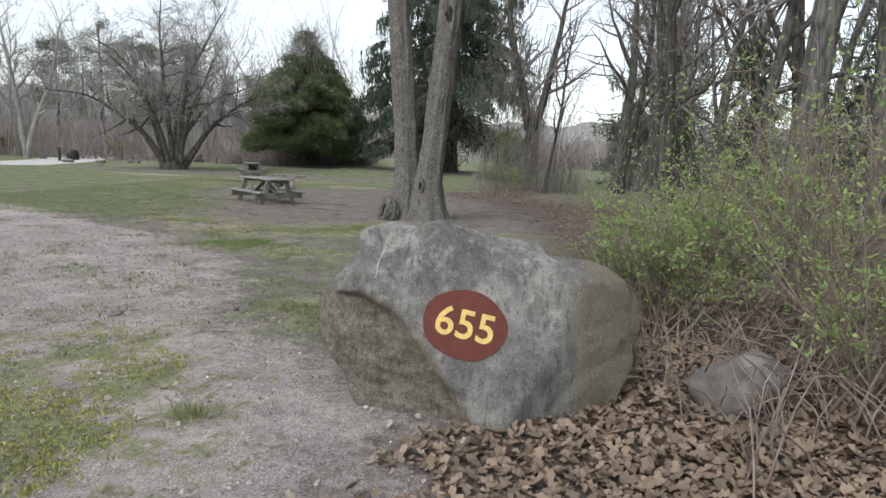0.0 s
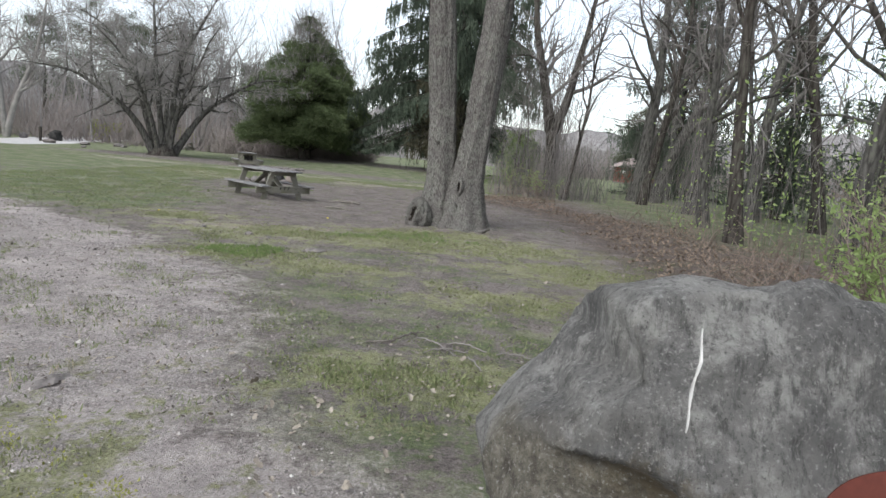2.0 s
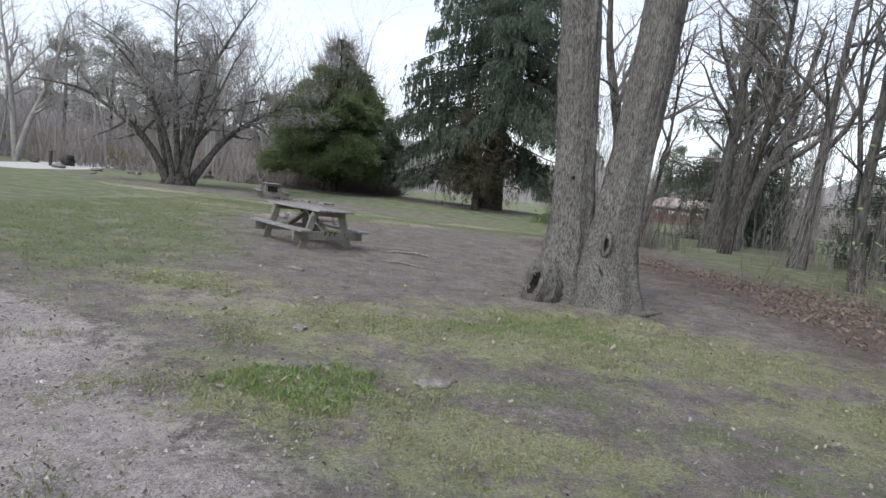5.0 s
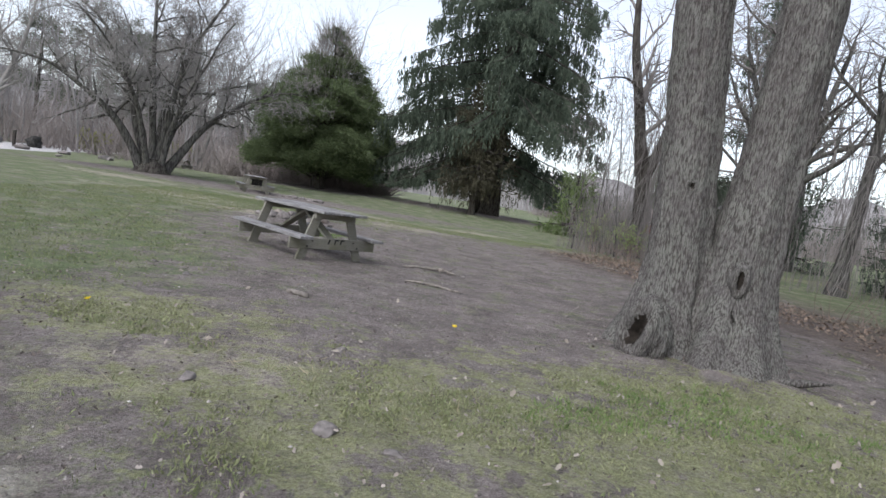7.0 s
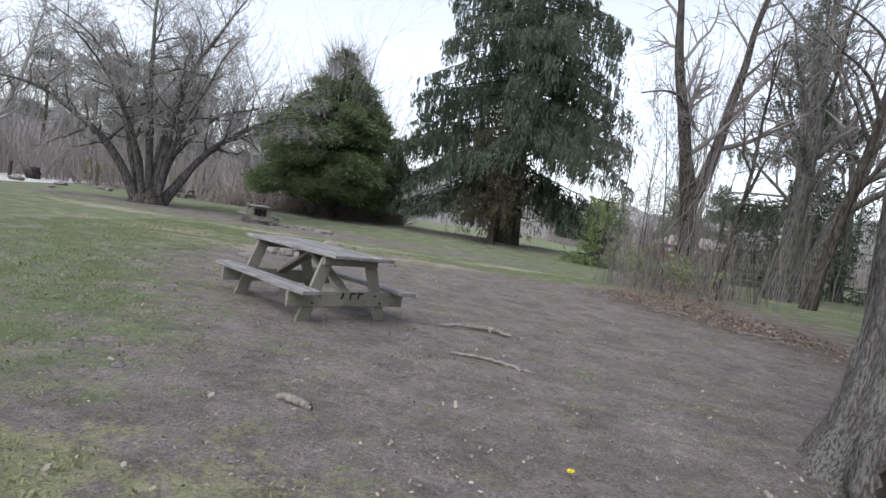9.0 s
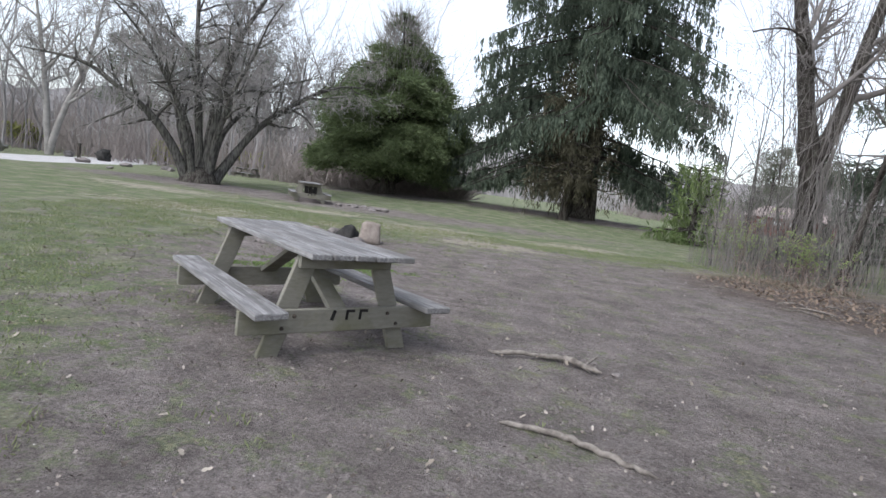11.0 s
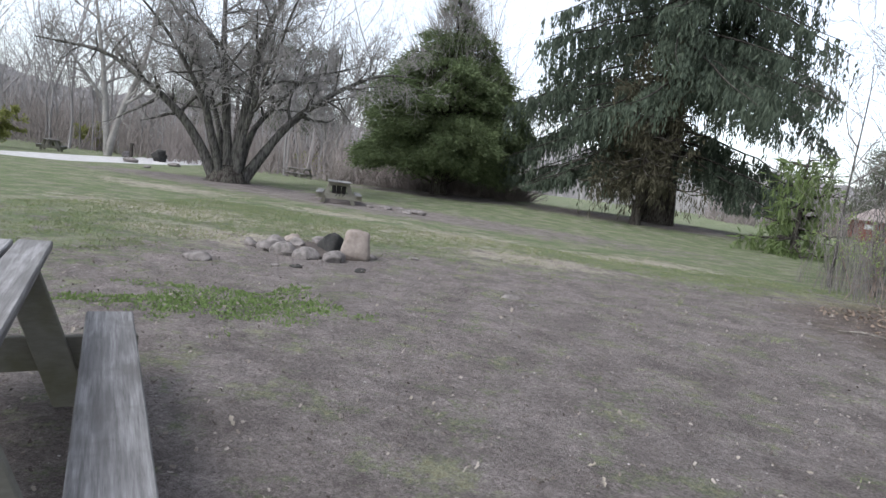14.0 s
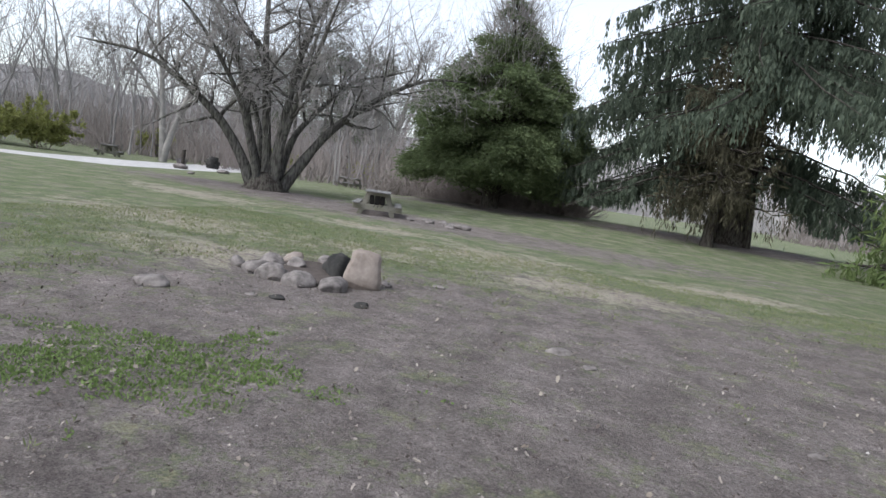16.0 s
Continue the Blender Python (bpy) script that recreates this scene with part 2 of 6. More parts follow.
BLADE = leafy("grass_blades", (0.10, 0.128, 0.055), (0.23, 0.262, 0.13), 0.3)
CLOVER = leafy("clover_leaves", (0.095, 0.145, 0.050), (0.20, 0.275, 0.10), 0.35)
STRAWS = leafy("dry_grass", (0.24, 0.205, 0.13), (0.42, 0.37, 0.26), 0.2)
MOSSY = leafy("moss_tufts", (0.11, 0.122, 0.06), (0.27, 0.285, 0.155), 0.2)
DEAD = leafy("dead_oak_leaves", (0.062, 0.047, 0.036), (0.27, 0.206, 0.158), 0.15)
PEBBLE = mottled("pebbles", (0.20, 0.185, 0.18), (0.48, 0.455, 0.44), 2.0)
STONE = mottled("field_stone", (0.10, 0.090, 0.087), (0.29, 0.267, 0.256), 9.0, 0.9, 0.025)
DARKSTONE = mottled("dull_grey_stone", (0.09, 0.083, 0.08), (0.21, 0.198, 0.19), 7.0, 0.9, 0.02)
TANSTONE = mottled("tan_slab", (0.17, 0.142, 0.125), (0.34, 0.298, 0.27), 5.0, 0.9, 0.02)
SOOT = mottled("sooty_stone", (0.018, 0.018, 0.018), (0.07, 0.068, 0.065), 5.0)
# black of the scorched strokes, and of the shade boards under the second table
CHAR_AND_SHADE = mottled("char_and_shade_black", (0.010, 0.009, 0.009), (0.03, 0.028, 0.027), 20.0)
# rotten wood, near black because the hole's inner shade is in the colour
HOLLOW = mottled("rotten_shaded_hollow", (0.012, 0.010, 0.008), (0.04, 0.032, 0.026), 12.0)
DEADWOOD = mottled("barkless_dead_branch", (0.085, 0.075, 0.067), (0.27, 0.245, 0.222), 14.0)
SIGNRED = mottled("dull_red_brown_paint", (0.080, 0.023, 0.017), (0.118, 0.034, 0.024), 18.0, 0.6, 0.002)
SIGNYELLOW = mottled("yellow_paint", (0.46, 0.32, 0.10), (0.66, 0.49, 0.19), 40.0, 0.55, 0.001)
QUARTZ = mottled("white_quartz_vein", (0.36, 0.355, 0.345), (0.55, 0.545, 0.53), 20.0)
IRON = mottled("rusty_iron", (0.03, 0.027, 0.025), (0.09, 0.07, 0.058), 30.0, 0.6)
SIDING = mottled("brown_red_siding", (0.16, 0.07, 0.055), (0.22, 0.10, 0.08), 3.0)
SHINGLE = mottled("pale_roof_shingle", (0.26, 0.215, 0.20), (0.36, 0.31, 0.29), 8.0)
WINDOWDARK = mottled("dusty_window", (0.45, 0.46, 0.47), (0.62, 0.63, 0.64), 3.0, 0.3)
PETAL = leafy("dandelion_petals", (0.80, 0.62, 0.02), (0.85, 0.70, 0.05), 0.2)


# ---------------------------------------------------------------- building tools
def thing(name, label, category, m=None, group=""):
    ob = new(name)
    if m is not None:
        ob.matrix_basis = m
    ob.empty_display_size = 0.2
    return tagged(ob, label, category, group)


def mesh_from(name, verts, faces, material, smooth=False):
    """A mesh from numpy arrays: verts (n, 3), faces (m, 3 or 4)."""
    verts, faces = np.asarray(verts, np.float32), np.asarray(faces, np.int32)
    me = bpy.data.meshes.new(name)
    k = faces.shape[1]
    me.vertices.add(len(verts)), me.loops.add(faces.size), me.polygons.add(len(faces))
    me.vertices.foreach_set("co", verts.ravel())
    me.loops.foreach_set("vertex_index", faces.ravel())
    me.polygons.foreach_set("loop_start", np.arange(0, faces.size, k, dtype=np.int32))
    me.polygons.foreach_set("use_smooth", np.full(len(faces), smooth))
    me.update(calc_edges=True)
    me.materials.append(material)
    return me


def put(name, me, parent=None, label=""):
    ob = new(name, me)
    ob.parent = parent
    return tagged(ob, label)


def part(name, bm, material, parent, label=""):
    me = bpy.data.meshes.new(name)
    bm.to_mesh(me)
    bm.free()
    me.materials.append(material)
    return put(name, me, parent, label)


def beam(size, m=None, bevel=0.006, seed=0):
    """A board with eased edges, in a bmesh, centred on the pose m."""
    bm = bmesh.new()
    bmesh.ops.create_cube(bm, size=1.0)
    bmesh.ops.scale(bm, vec=size, verts=bm.verts)
    bmesh.ops.bevel(bm, geom=bm.edges[:], offset=bevel, segments=1, affect="EDGES")
    if m is not None:
        bmesh.ops.transform(bm, matrix=m, verts=bm.verts)
    return bm


def tube(points, radii, sides=6, cap=False):
    """Verts and quads of a tapered tube along a polyline."""
    p, r = np.asarray(points, float), np.asarray(radii, float)
    d = np.gradient(p, axis=0)
    d /= np.linalg.norm(d, axis=1, keepdims=True) + 1e-9
    ref = np.array([1.0, 0, 0]) if abs(d[:, 0]).mean() < 0.7 else np.array([0, 1.0, 0])
    u = np.cross(d, ref)
    u /= np.linalg.norm(u, axis=1, keepdims=True) + 1e-9
    v = np.cross(d, u)
    a = np.arange(sides) * 2 * np.pi / sides
    ring = p[:, None] + r[:, None, None] * (np.cos(a)[None, :, None] * u[:, None] + np.sin(a)[None, :, None] * v[:, None])
    n = len(p)
    i, j = np.meshgrid(np.arange(n - 1), np.arange(sides), indexing="ij")
    j2 = (j + 1) % sides
    quads = np.stack([i * sides + j, i * sides + j2, (i + 1) * sides + j2, (i + 1) * sides + j], -1).reshape(-1, 4)
    return ring.reshape(-1, 3), quads


class Heap:
    """Gathers many small meshes into one."""

    def __init__(self):
        self.v, self.f, self.n = [], [], 0

    def add(self, verts, faces):
        self.v.append(np.asarray(verts, np.float32)), self.f.append(np.asarray(faces, np.int32) + self.n)
        self.n += len(verts)

    def mesh(self, name, material, smooth=False):
        return mesh_from(name, np.concatenate(self.v), np.concatenate(self.f), material, smooth)


def unit(v):
    return v / (np.linalg.norm(v) + 1e-9)


def grow(rng, start, way, length, radius, level, spec, out):
    """One branch and its children. spec: per level a dict of kids, angle, ratio, bend, rise, steps, from_."""
    s = spec[min(level, len(spec) - 1)]
    n = s["steps"]
    p, d, pts, rad = np.array(start, float), unit(np.array(way, float)), [], []
    for i in range(n + 1):
        f = i / n
        pts.append(p.copy()), rad.append(max(radius * (1 - f * s.get("taper", 0.8)), 0.003))
        d = unit(d + rng.normal(0, s["bend"], 3) + np.array([0, 0, s["rise"]]) * (1 if level else 0.3))
        p = p + d * length / n
    out.append((level, np.array(pts), np.array(rad)))
    if level + 1 >= len(spec):
        return
    kids = s["kids"]
    for k in range(kids):
        f = s["from_"] + (1 - s["from_"]) * (k + rng.uniform(0.1, 0.9)) / kids
        x = f * n
        i = min(int(x), n - 1)
        q = pts[i] + (pts[i + 1] - pts[i]) * (x - i)
        base = unit(pts[i + 1] - pts[i])
        side = unit(np.cross(base, rng.normal(0, 1, 3)))
        ang = radians(s["angle"] * rng.uniform(0.7, 1.3))
        w = base * math.cos(ang) + side * math.sin(ang)
        r = rad[i] * rng.uniform(0.45, 0.7)
        grow(rng, q, w, length * s["ratio"] * rng.uniform(0.6, 1.2) * (1.15 - 0.5 * f), r, level + 1, spec, out)


SIDES = (12, 8, 5, 4, 3, 3)


def limbs(out, low, high, sides=SIDES):
    heap = Heap()
    for level, p, r in out:
        if low <= level <= high:
            heap.add(*tube(p, r, sides[min(level, 5)]))
    return heap


def tree_thing(name, label, category, m, out, bark_mat, twig_mat, split=1, group="", sides=SIDES):
    t = thing(name, label, category, m, group)
    put("trunk", limbs(out, 0, split, sides).mesh("trunk", bark_mat, True), t)
    if max(o[0] for o in out) > split:
        put("crown", limbs(out, split + 1, 9, sides).mesh("crown", twig_mat, True), t)
    return t


def sprays(rng, at, way, length, width, spread=0.6):
    """Narrow pointed leaves, one per row of at, each two triangles with a slight fold."""
    n = len(at)
    d = way + rng.normal(0, spread, (n, 3))
    d /= np.linalg.norm(d, axis=1, keepdims=True) + 1e-9
    s = np.cross(d, rng.normal(0, 1, (n, 3)))
    s /= np.linalg.norm(s, axis=1, keepdims=True) + 1e-9
    l = (length * rng.uniform(0.6, 1.3, n))[:, None]
    w = (width * rng.uniform(0.6, 1.3, n))[:, None]
    up = np.cross(s, d)
    v = np.stack([at, at + d * l * 0.45 + s * w * 0.5 + up * w * 0.15, at + d * l, at + d * l * 0.45 - s * w * 0.5 + up * w * 0.15], 1).reshape(-1, 3)
    f = (np.arange(n) * 4)[:, None] + np.array([0, 1, 2, 3])
    return v, f


def wobble(p, scale, amount, seed=0.0):
    """Smooth noise for rows of points."""
    return np.array([noise.noise(Vector((x * scale + seed, y * scale - seed, z * scale))) for x, y, z in p]) * amount


def smooth(a, b, x):
    t = np.clip((x - a) / (b - a), 0, 1)
    return t * t * (3 - 2 * t)


def rise(x, y):
    """Height of the ground."""
    x, y = np.asarray(x, float), np.asarray(y, float)
    h = 0.55 * np.exp(-(((x + 5) / 15) ** 2 + ((y - 51) / 9) ** 2))
    h += 0.14 * np.exp(-(((x + 18) / 7) ** 2 + ((y - 38) / 7) ** 2))
    h += 0.10 * np.exp(-(((x + 0.65) / 1.6) ** 2 + ((y - 14.3) / 1.5) ** 2))
    h += 0.06 * np.exp(-(((x - 1.8) / 2.0) ** 2 + ((y - 24.3) / 2.0) ** 2))
    h += 0.035 * np.exp(-(((x + 5.4) / 2.0) ** 2 + ((y - 17.8) / 2.0) ** 2))
    h += 0.018 * np.sin(x * 1.1 + 0.6 * np.sin(y * 0.7)) * np.sin(y * 0.9 + 1.3) * np.exp(-((x + 3) / 30) ** 2)
    h += 0.35 * smooth(60, 130, np.hypot(x, y))
    return h


def at_ground(x, y, rz=0.0, sink=0.0):
    return pose(x, y, float(rise(x, y)) - sink, 0, 0, rz)


# ---------------------------------------------------------------- ground
def blob(x, y, cx, cy, rx, ry, turn=0.0):
    c, s = math.cos(radians(turn)), math.sin(radians(turn))
    u, v = ((x - cx) * c + (y - cy) * s) / rx, (-(x - cx) * s + (y - cy) * c) / ry
    return np.clip(1 - 0.5 * np.sqrt(u * u + v * v), 0, 1)


LITTER_Y = (0, 2, 3, 4.5, 6, 8, 9, 12, 14, 17, 20, 22, 24, 26, 28, 31)
LITTER_X = (-0.3, -0.45, -0.2, 1.3, 1.5, 1.5, 1.8, 2.1, 2.1, 2.3, 1.9, 0.8, -0.2, -0.3, 1.2, 4.0)
MOSS_SPOTS = ((-3.4, 11.7, 1.5, 0.9), (-1.7, 11.7, 1.9, 0.8), (0.2, 12.0, 1.4, 0.9), (0.7, 10.4, 1.1, 0.6), (-0.3, 8.3, 0.9, 0.5),
              (1.0, 9.8, 0.8, 0.5), (-1.3, 12.8, 1.6, 0.6), (-2.75, 3.0, 1.1, 1.6), (-5.6, 13.0, 0.9, 0.6), (-1.1, 5.9, 0.8, 0.5),
              (-2.3, 9.3, 0.9, 0.4), (-3.5, 9.8, 0.9, 0.5), (2.6, 27.5, 2.0, 0.9), (11.0, 33.0, 3.0, 1.0))
DIRT_SPOTS = ((-3.3, 18.3, 3.0, 5.2, 0), (-3.9, 23.4, 2.6, 3.6, 0), (0.3, 16.6, 2.6, 1.6, 0), (-10.8, 35.2, 8.5, 1.7, -4),
              (-16.9, 36.0, 5.0, 1.6, 0), (-2.5, 9.9, 0.9, 0.6, 0), (0.2, 47.5, 6.5, 2.2, 0), (-11.4, 47.5, 4.8, 2.0, 0), (-5.6, 14.5, 2.0, 2.0, 0),
              (-1.0, 10.0, 1.0, 0.5, 10), (0.0, 8.8, 0.8, 0.5, 0), (-7.5, 22.0, 1.6, 0.7, 0))
STRAW_SPOTS = ((-6.2, 29.5, 1.7, 1.2, 10), (-11.5, 26.6, 2.2, 1.0, 0), (-15.5, 31.5, 2.2, 0.8, 0), (-9.6, 31.2, 1.4, 0.6, 0), (-4.4, 27.4, 1.5, 0.8, 10),
               (-2.0, 30.2, 1.6, 0.6, 10), (-7.9, 27.4, 1.1, 0.6, 0), (-3.2, 6.2, 0.9, 1.0, 0), (-4.3, 12.0, 1.3, 0.6, 0), (-8.8, 24.6, 1.5, 0.7, 0))
ROAD_X, ROAD_Y = (-44, -28.5, -31.5, -37.0, -42.0, -47.0), (22, 38, 48, 60, 75, 100)


DRIVE_Y, DRIVE_X = (0, 2.5, 3.7, 4.4, 5.0, 6.4, 7.7, 8.6, 9.4, 10.7, 11.7, 14.8), (1.6, 1.1, -0.2, -0.9, -1.8, -2.3, -2.8, -3.2, -4.1, -5.2, -7.1, -11)
LAWN_Y, LAWN_X = (12, 16, 18, 20, 22, 24, 27), (-6.2, -6.3, -7.0, -8.3, -9.0, -8.6, -8.0)


def most(x, y, spots):
    return np.max([blob(x, y, *s) for s in spots], axis=0)


def zones(x, y):
    out = {}
    drive = np.interp(y, DRIVE_Y, DRIVE_X) - x
    out["gravel"] = np.clip(0.5 + drive * 0.55, 0, 1) * smooth(16.5, 13.5, y)
    left = np.clip(0.5 + (np.interp(y, LAWN_Y, LAWN_X) - x) * 0.22, 0, 0.68) * smooth(11.5, 13.5, y)
    far = np.clip(0.5 + (y - 26.5 - 0.35 * (x + 4)) * 0.2, 0, 0.80)
    near = (0.44 + 0.08 * smooth(9.5, 8.0, y)) * smooth(14.2, 12.0, y)
    field = np.clip(0.5 + (x - 5) * 0.2, 0, 1) * smooth(10, 16, y)
    out["lawn"] = np.clip(np.max([left, far, near, field, 0.25 + 0 * x], axis=0) - 0.85 * np.clip(most(x, y, DIRT_SPOTS) * 1.6 - 0.3, 0, 1) * smooth(26.5, 28, np.abs(y - 18) + 18) , 0, 1)
    out["moss"] = most(x, y, MOSS_SPOTS)
    out["straw"] = most(x, y, STRAW_SPOTS) * 0.9
    edge = np.interp(y, LITTER_Y, LITTER_X)
    out["litter"] = np.clip(0.5 + (x - edge) * 0.55, 0, 1) * smooth(30, 27, y) * (1 - smooth(9, 12, y) * 0.55 * smooth(2.0, 5.0, x - edge)) * (1 - 0.7 * smooth(5.5, 9.0, x - edge))
    rx = np.interp(y, ROAD_Y, ROAD_X)
    out["road"] = np.clip(0.5 + (2.6 - np.abs(x - rx)) * 0.35, 0, 1) * smooth(18, 24, y)
    return out


def spaced(a, b, step, far, ratio=1.09):
    mid = np.arange(a, b, step)
    grow_out = [step]
    while sum(grow_out) < far:
        grow_out.append(grow_out[-1] * ratio)
    return np.r_[a - np.cumsum(grow_out)[::-1], mid, mid[-1] + np.cumsum(grow_out)]


gx, gy = spaced(-14, 6, 0.1, 1500), spaced(-1, 32, 0.1, 1500)
XX, YY = np.meshgrid(gx, gy)
xf, yf = XX.ravel(), YY.ravel()
zf = rise(xf, yf)
close = (xf > -14) & (xf < 6) & (yf > -1) & (yf < 32)
zf[close] += np.random.default_rng(3).normal(0, 0.004, close.sum()) + wobble(np.c_[xf[close], yf[close], 0 * xf[close]], 2.3, 0.014)
i, j = np.meshgrid(np.arange(len(gy) - 1), np.arange(len(gx) - 1), indexing="ij")
k = (i * len(gx) + j).ravel()
gm = mesh_from("ground", np.c_[xf, yf, zf], np.stack([k, k + 1, k + 1 + len(gx), k + len(gx)], -1), GROUND, True)
for key, val in zones(xf, yf).items():
    gm.attributes.new(key, "FLOAT", "POINT").data.foreach_set("value", val.astype(np.float32))
tagged(new("ground", gm), "patchy turf, trodden earth and gravel of a park clearing", "ground", kind="structure")


# ---------------------------------------------------------------- far woods and hills
def ridge(name, label, radius, height, a0, a1, seed, mat):
    """A low wooded rise in the distance, with an uneven crest."""
    n = 260
    a = np.radians(np.linspace(a0, a1, n))
    crest = height * (0.75 + np.array([noise.fractal(Vector((t * 7 + seed, seed, 0)), 1.0, 2.0, 5) for t in a]) * 0.28)
    crest += np.random.default_rng(seed).uniform(0, height * 0.06, n)
    rows = [(0.0, 0.0), (0.0, 0.55), (0.03, 0.85), (0.07, 1.0), (0.3, 1.0)]
    v = np.concatenate([np.c_[np.sin(a) * radius * (1 + o), np.cos(a) * radius * (1 + o) + 15, 0.2 + crest * f] for o, f in rows])
    i, j = np.meshgrid(np.arange(len(rows) - 1), np.arange(n - 1), indexing="ij")
    k = (i * n + j).ravel()
    tagged(new(name, mesh_from(name, v, np.stack([k, k + 1, k + n + 1, k + n], -1), mat, False)), label, "woods", kind="structure")


def haze_wood():
    m = Nodes("misty_leafless_hillside", 1.0, 0.0)
    n = m.noise(1.2, 6, 0.7, m.stretch(0.6, 0.6, 0.12))
    # pale greys hold the distance haze; there is no mist volume
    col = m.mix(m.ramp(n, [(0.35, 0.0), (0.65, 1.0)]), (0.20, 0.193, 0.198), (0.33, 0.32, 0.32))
    return m.done(col, n, 1.0, 0.8)


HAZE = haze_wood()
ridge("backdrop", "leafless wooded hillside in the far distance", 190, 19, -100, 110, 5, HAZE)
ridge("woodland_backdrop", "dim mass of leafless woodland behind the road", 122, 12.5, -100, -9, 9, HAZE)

SPEC_FAR = [dict(kids=10, angle=42, ratio=0.42, bend=0.11, rise=0.10, steps=8, from_=0.14, taper=0.88),
            dict(kids=5, angle=40, ratio=0.5, bend=0.15, rise=0.10, steps=2, from_=0.2, taper=0.85),
            dict(kids=1, angle=40, ratio=0.6, bend=0.18, rise=0.06, steps=2, from_=0.2, taper=0.9),
            dict(kids=0, angle=35, ratio=0.6, bend=0.2, rise=0.05, steps=1, from_=0.2, taper=0.9)]
rng = np.random.default_rng(11)
FAR_KIND = []
for k in range(5):
    out = []
    grow(rng, (0, 0, -0.2), (rng.normal(0, 0.05), rng.normal(0, 0.05), 1), 13, 0.085, 0, SPEC_FAR, out)
    h = limbs(out, 0, 9, (5, 4, 3, 3, 3, 3))
    FAR_KIND.append((np.concatenate(h.v), np.concatenate(h.f)))
woods, brush = Heap(), Heap()


def plant_far(x, y, s):
    v, f = FAR_KIND[int(rng.integers(5))]
    a = rng.uniform(0, 6.28)
    c, q = math.cos(a), math.sin(a)
    r = np.array([[c, -q, 0], [q, c, 0], [0, 0, 1]])
    woods.add(v @ r.T * s * np.array([1, 1, rng.uniform(0.85, 1.15)]) + [x, y, float(rise(x, y))], f)


for _ in range(230):
    y = rng.uniform(58, 112)
    plant_far(rng.uniform(-1.15 * y, -0.12 * y), y, rng.uniform(0.8, 1.35))
for _ in range(62):
    plant_far(rng.uniform(-66, -41), rng.uniform(20, 60), rng.uniform(0.95, 1.5))
for _ in range(85):
    plant_far(rng.uniform(-6, 95), rng.uniform(98, 150), rng.uniform(0.75, 1.25))
for _ in range(30):
    plant_far(rng.uniform(20, 48), rng.uniform(2, 62), rng.uniform(0.9, 1.3))
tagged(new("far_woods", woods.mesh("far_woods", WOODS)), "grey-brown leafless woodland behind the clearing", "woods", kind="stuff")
for _ in range(5200):
    y = rng.uniform(56, 96)
    x = rng.uniform(-1.1 * y, -0.15 * y)
    p = np.array([x, y, float(rise(x, y))])
    tip = p + [rng.normal(0, 1.3), rng.normal(0, 1.3), rng.uniform(1.0, 6.0)]
    mid = (p + tip) / 2 + rng.normal(0, 0.3, 3)
    brush.add(*tube([p, mid, tip], [0.035, 0.025, 0.01], 3))
for _ in range(2600):
    x, y = rng.uniform(14, 90), rng.uniform(96, 120)
    p = np.array([x, y, float(rise(x, y))])
    tip = p + [rng.normal(0, 1.2), rng.normal(0, 1.2), rng.uniform(1.0, 6.5)]
    brush.add(*tube([p, (p + tip) / 2 + rng.normal(0, 0.3, 3), tip], [0.05, 0.035, 0.012], 3))
for _ in range(2600):
    x, y = rng.uniform(-19, -7), rng.uniform(50, 57)
    p = np.array([x, y, float(rise(x, y))])
    tip = p + [rng.normal(0, 1.0), rng.normal(0, 1.0), rng.uniform(0.5, 2.4)]
    mid = (p + tip) / 2 + rng.normal(0, 0.3, 3)
    brush.add(*tube([p, mid, tip], [0.022, 0.016, 0.006], 3))
tagged(new("underbrush", brush.mesh("underbrush", mottled("reddish_brush", (0.15, 0.130, 0.124), (0.265, 0.238, 0.226), 1.0))), "reddish-grey leafless brush at the wood's edge", "brush", kind="stuff")


# ---------------------------------------------------------------- number boulder
from mathutils.bvhtree import BVHTree

OUTLINE = ((-1.04, 0.03), (-1.00, 0.13), (-0.84, 0.30), (-0.74, 0.46), (-0.73, 0.58), (-0.50, 0.66), (-0.34, 0.64), (-0.18, 0.75), (0.05, 0.72), (0.37, 0.57), (0.62, 0.44),
           (1.00, 0.32), (1.16, 0.15), (1.18, 0.0), (1.12, -0.20), (1.03, -0.40), (0.86, -0.82), (-0.28, -0.85), (-0.62, -0.62), (-0.82, -0.32), (-0.95, -0.14))
LEDGE_X, LEDGE_Z = (-1.1, -0.91, -0.61, -0.44, -0.26, -0.13, 0.0), (0.24, 0.24, 0.21, 0.10, -0.12, -0.30, -0.55)


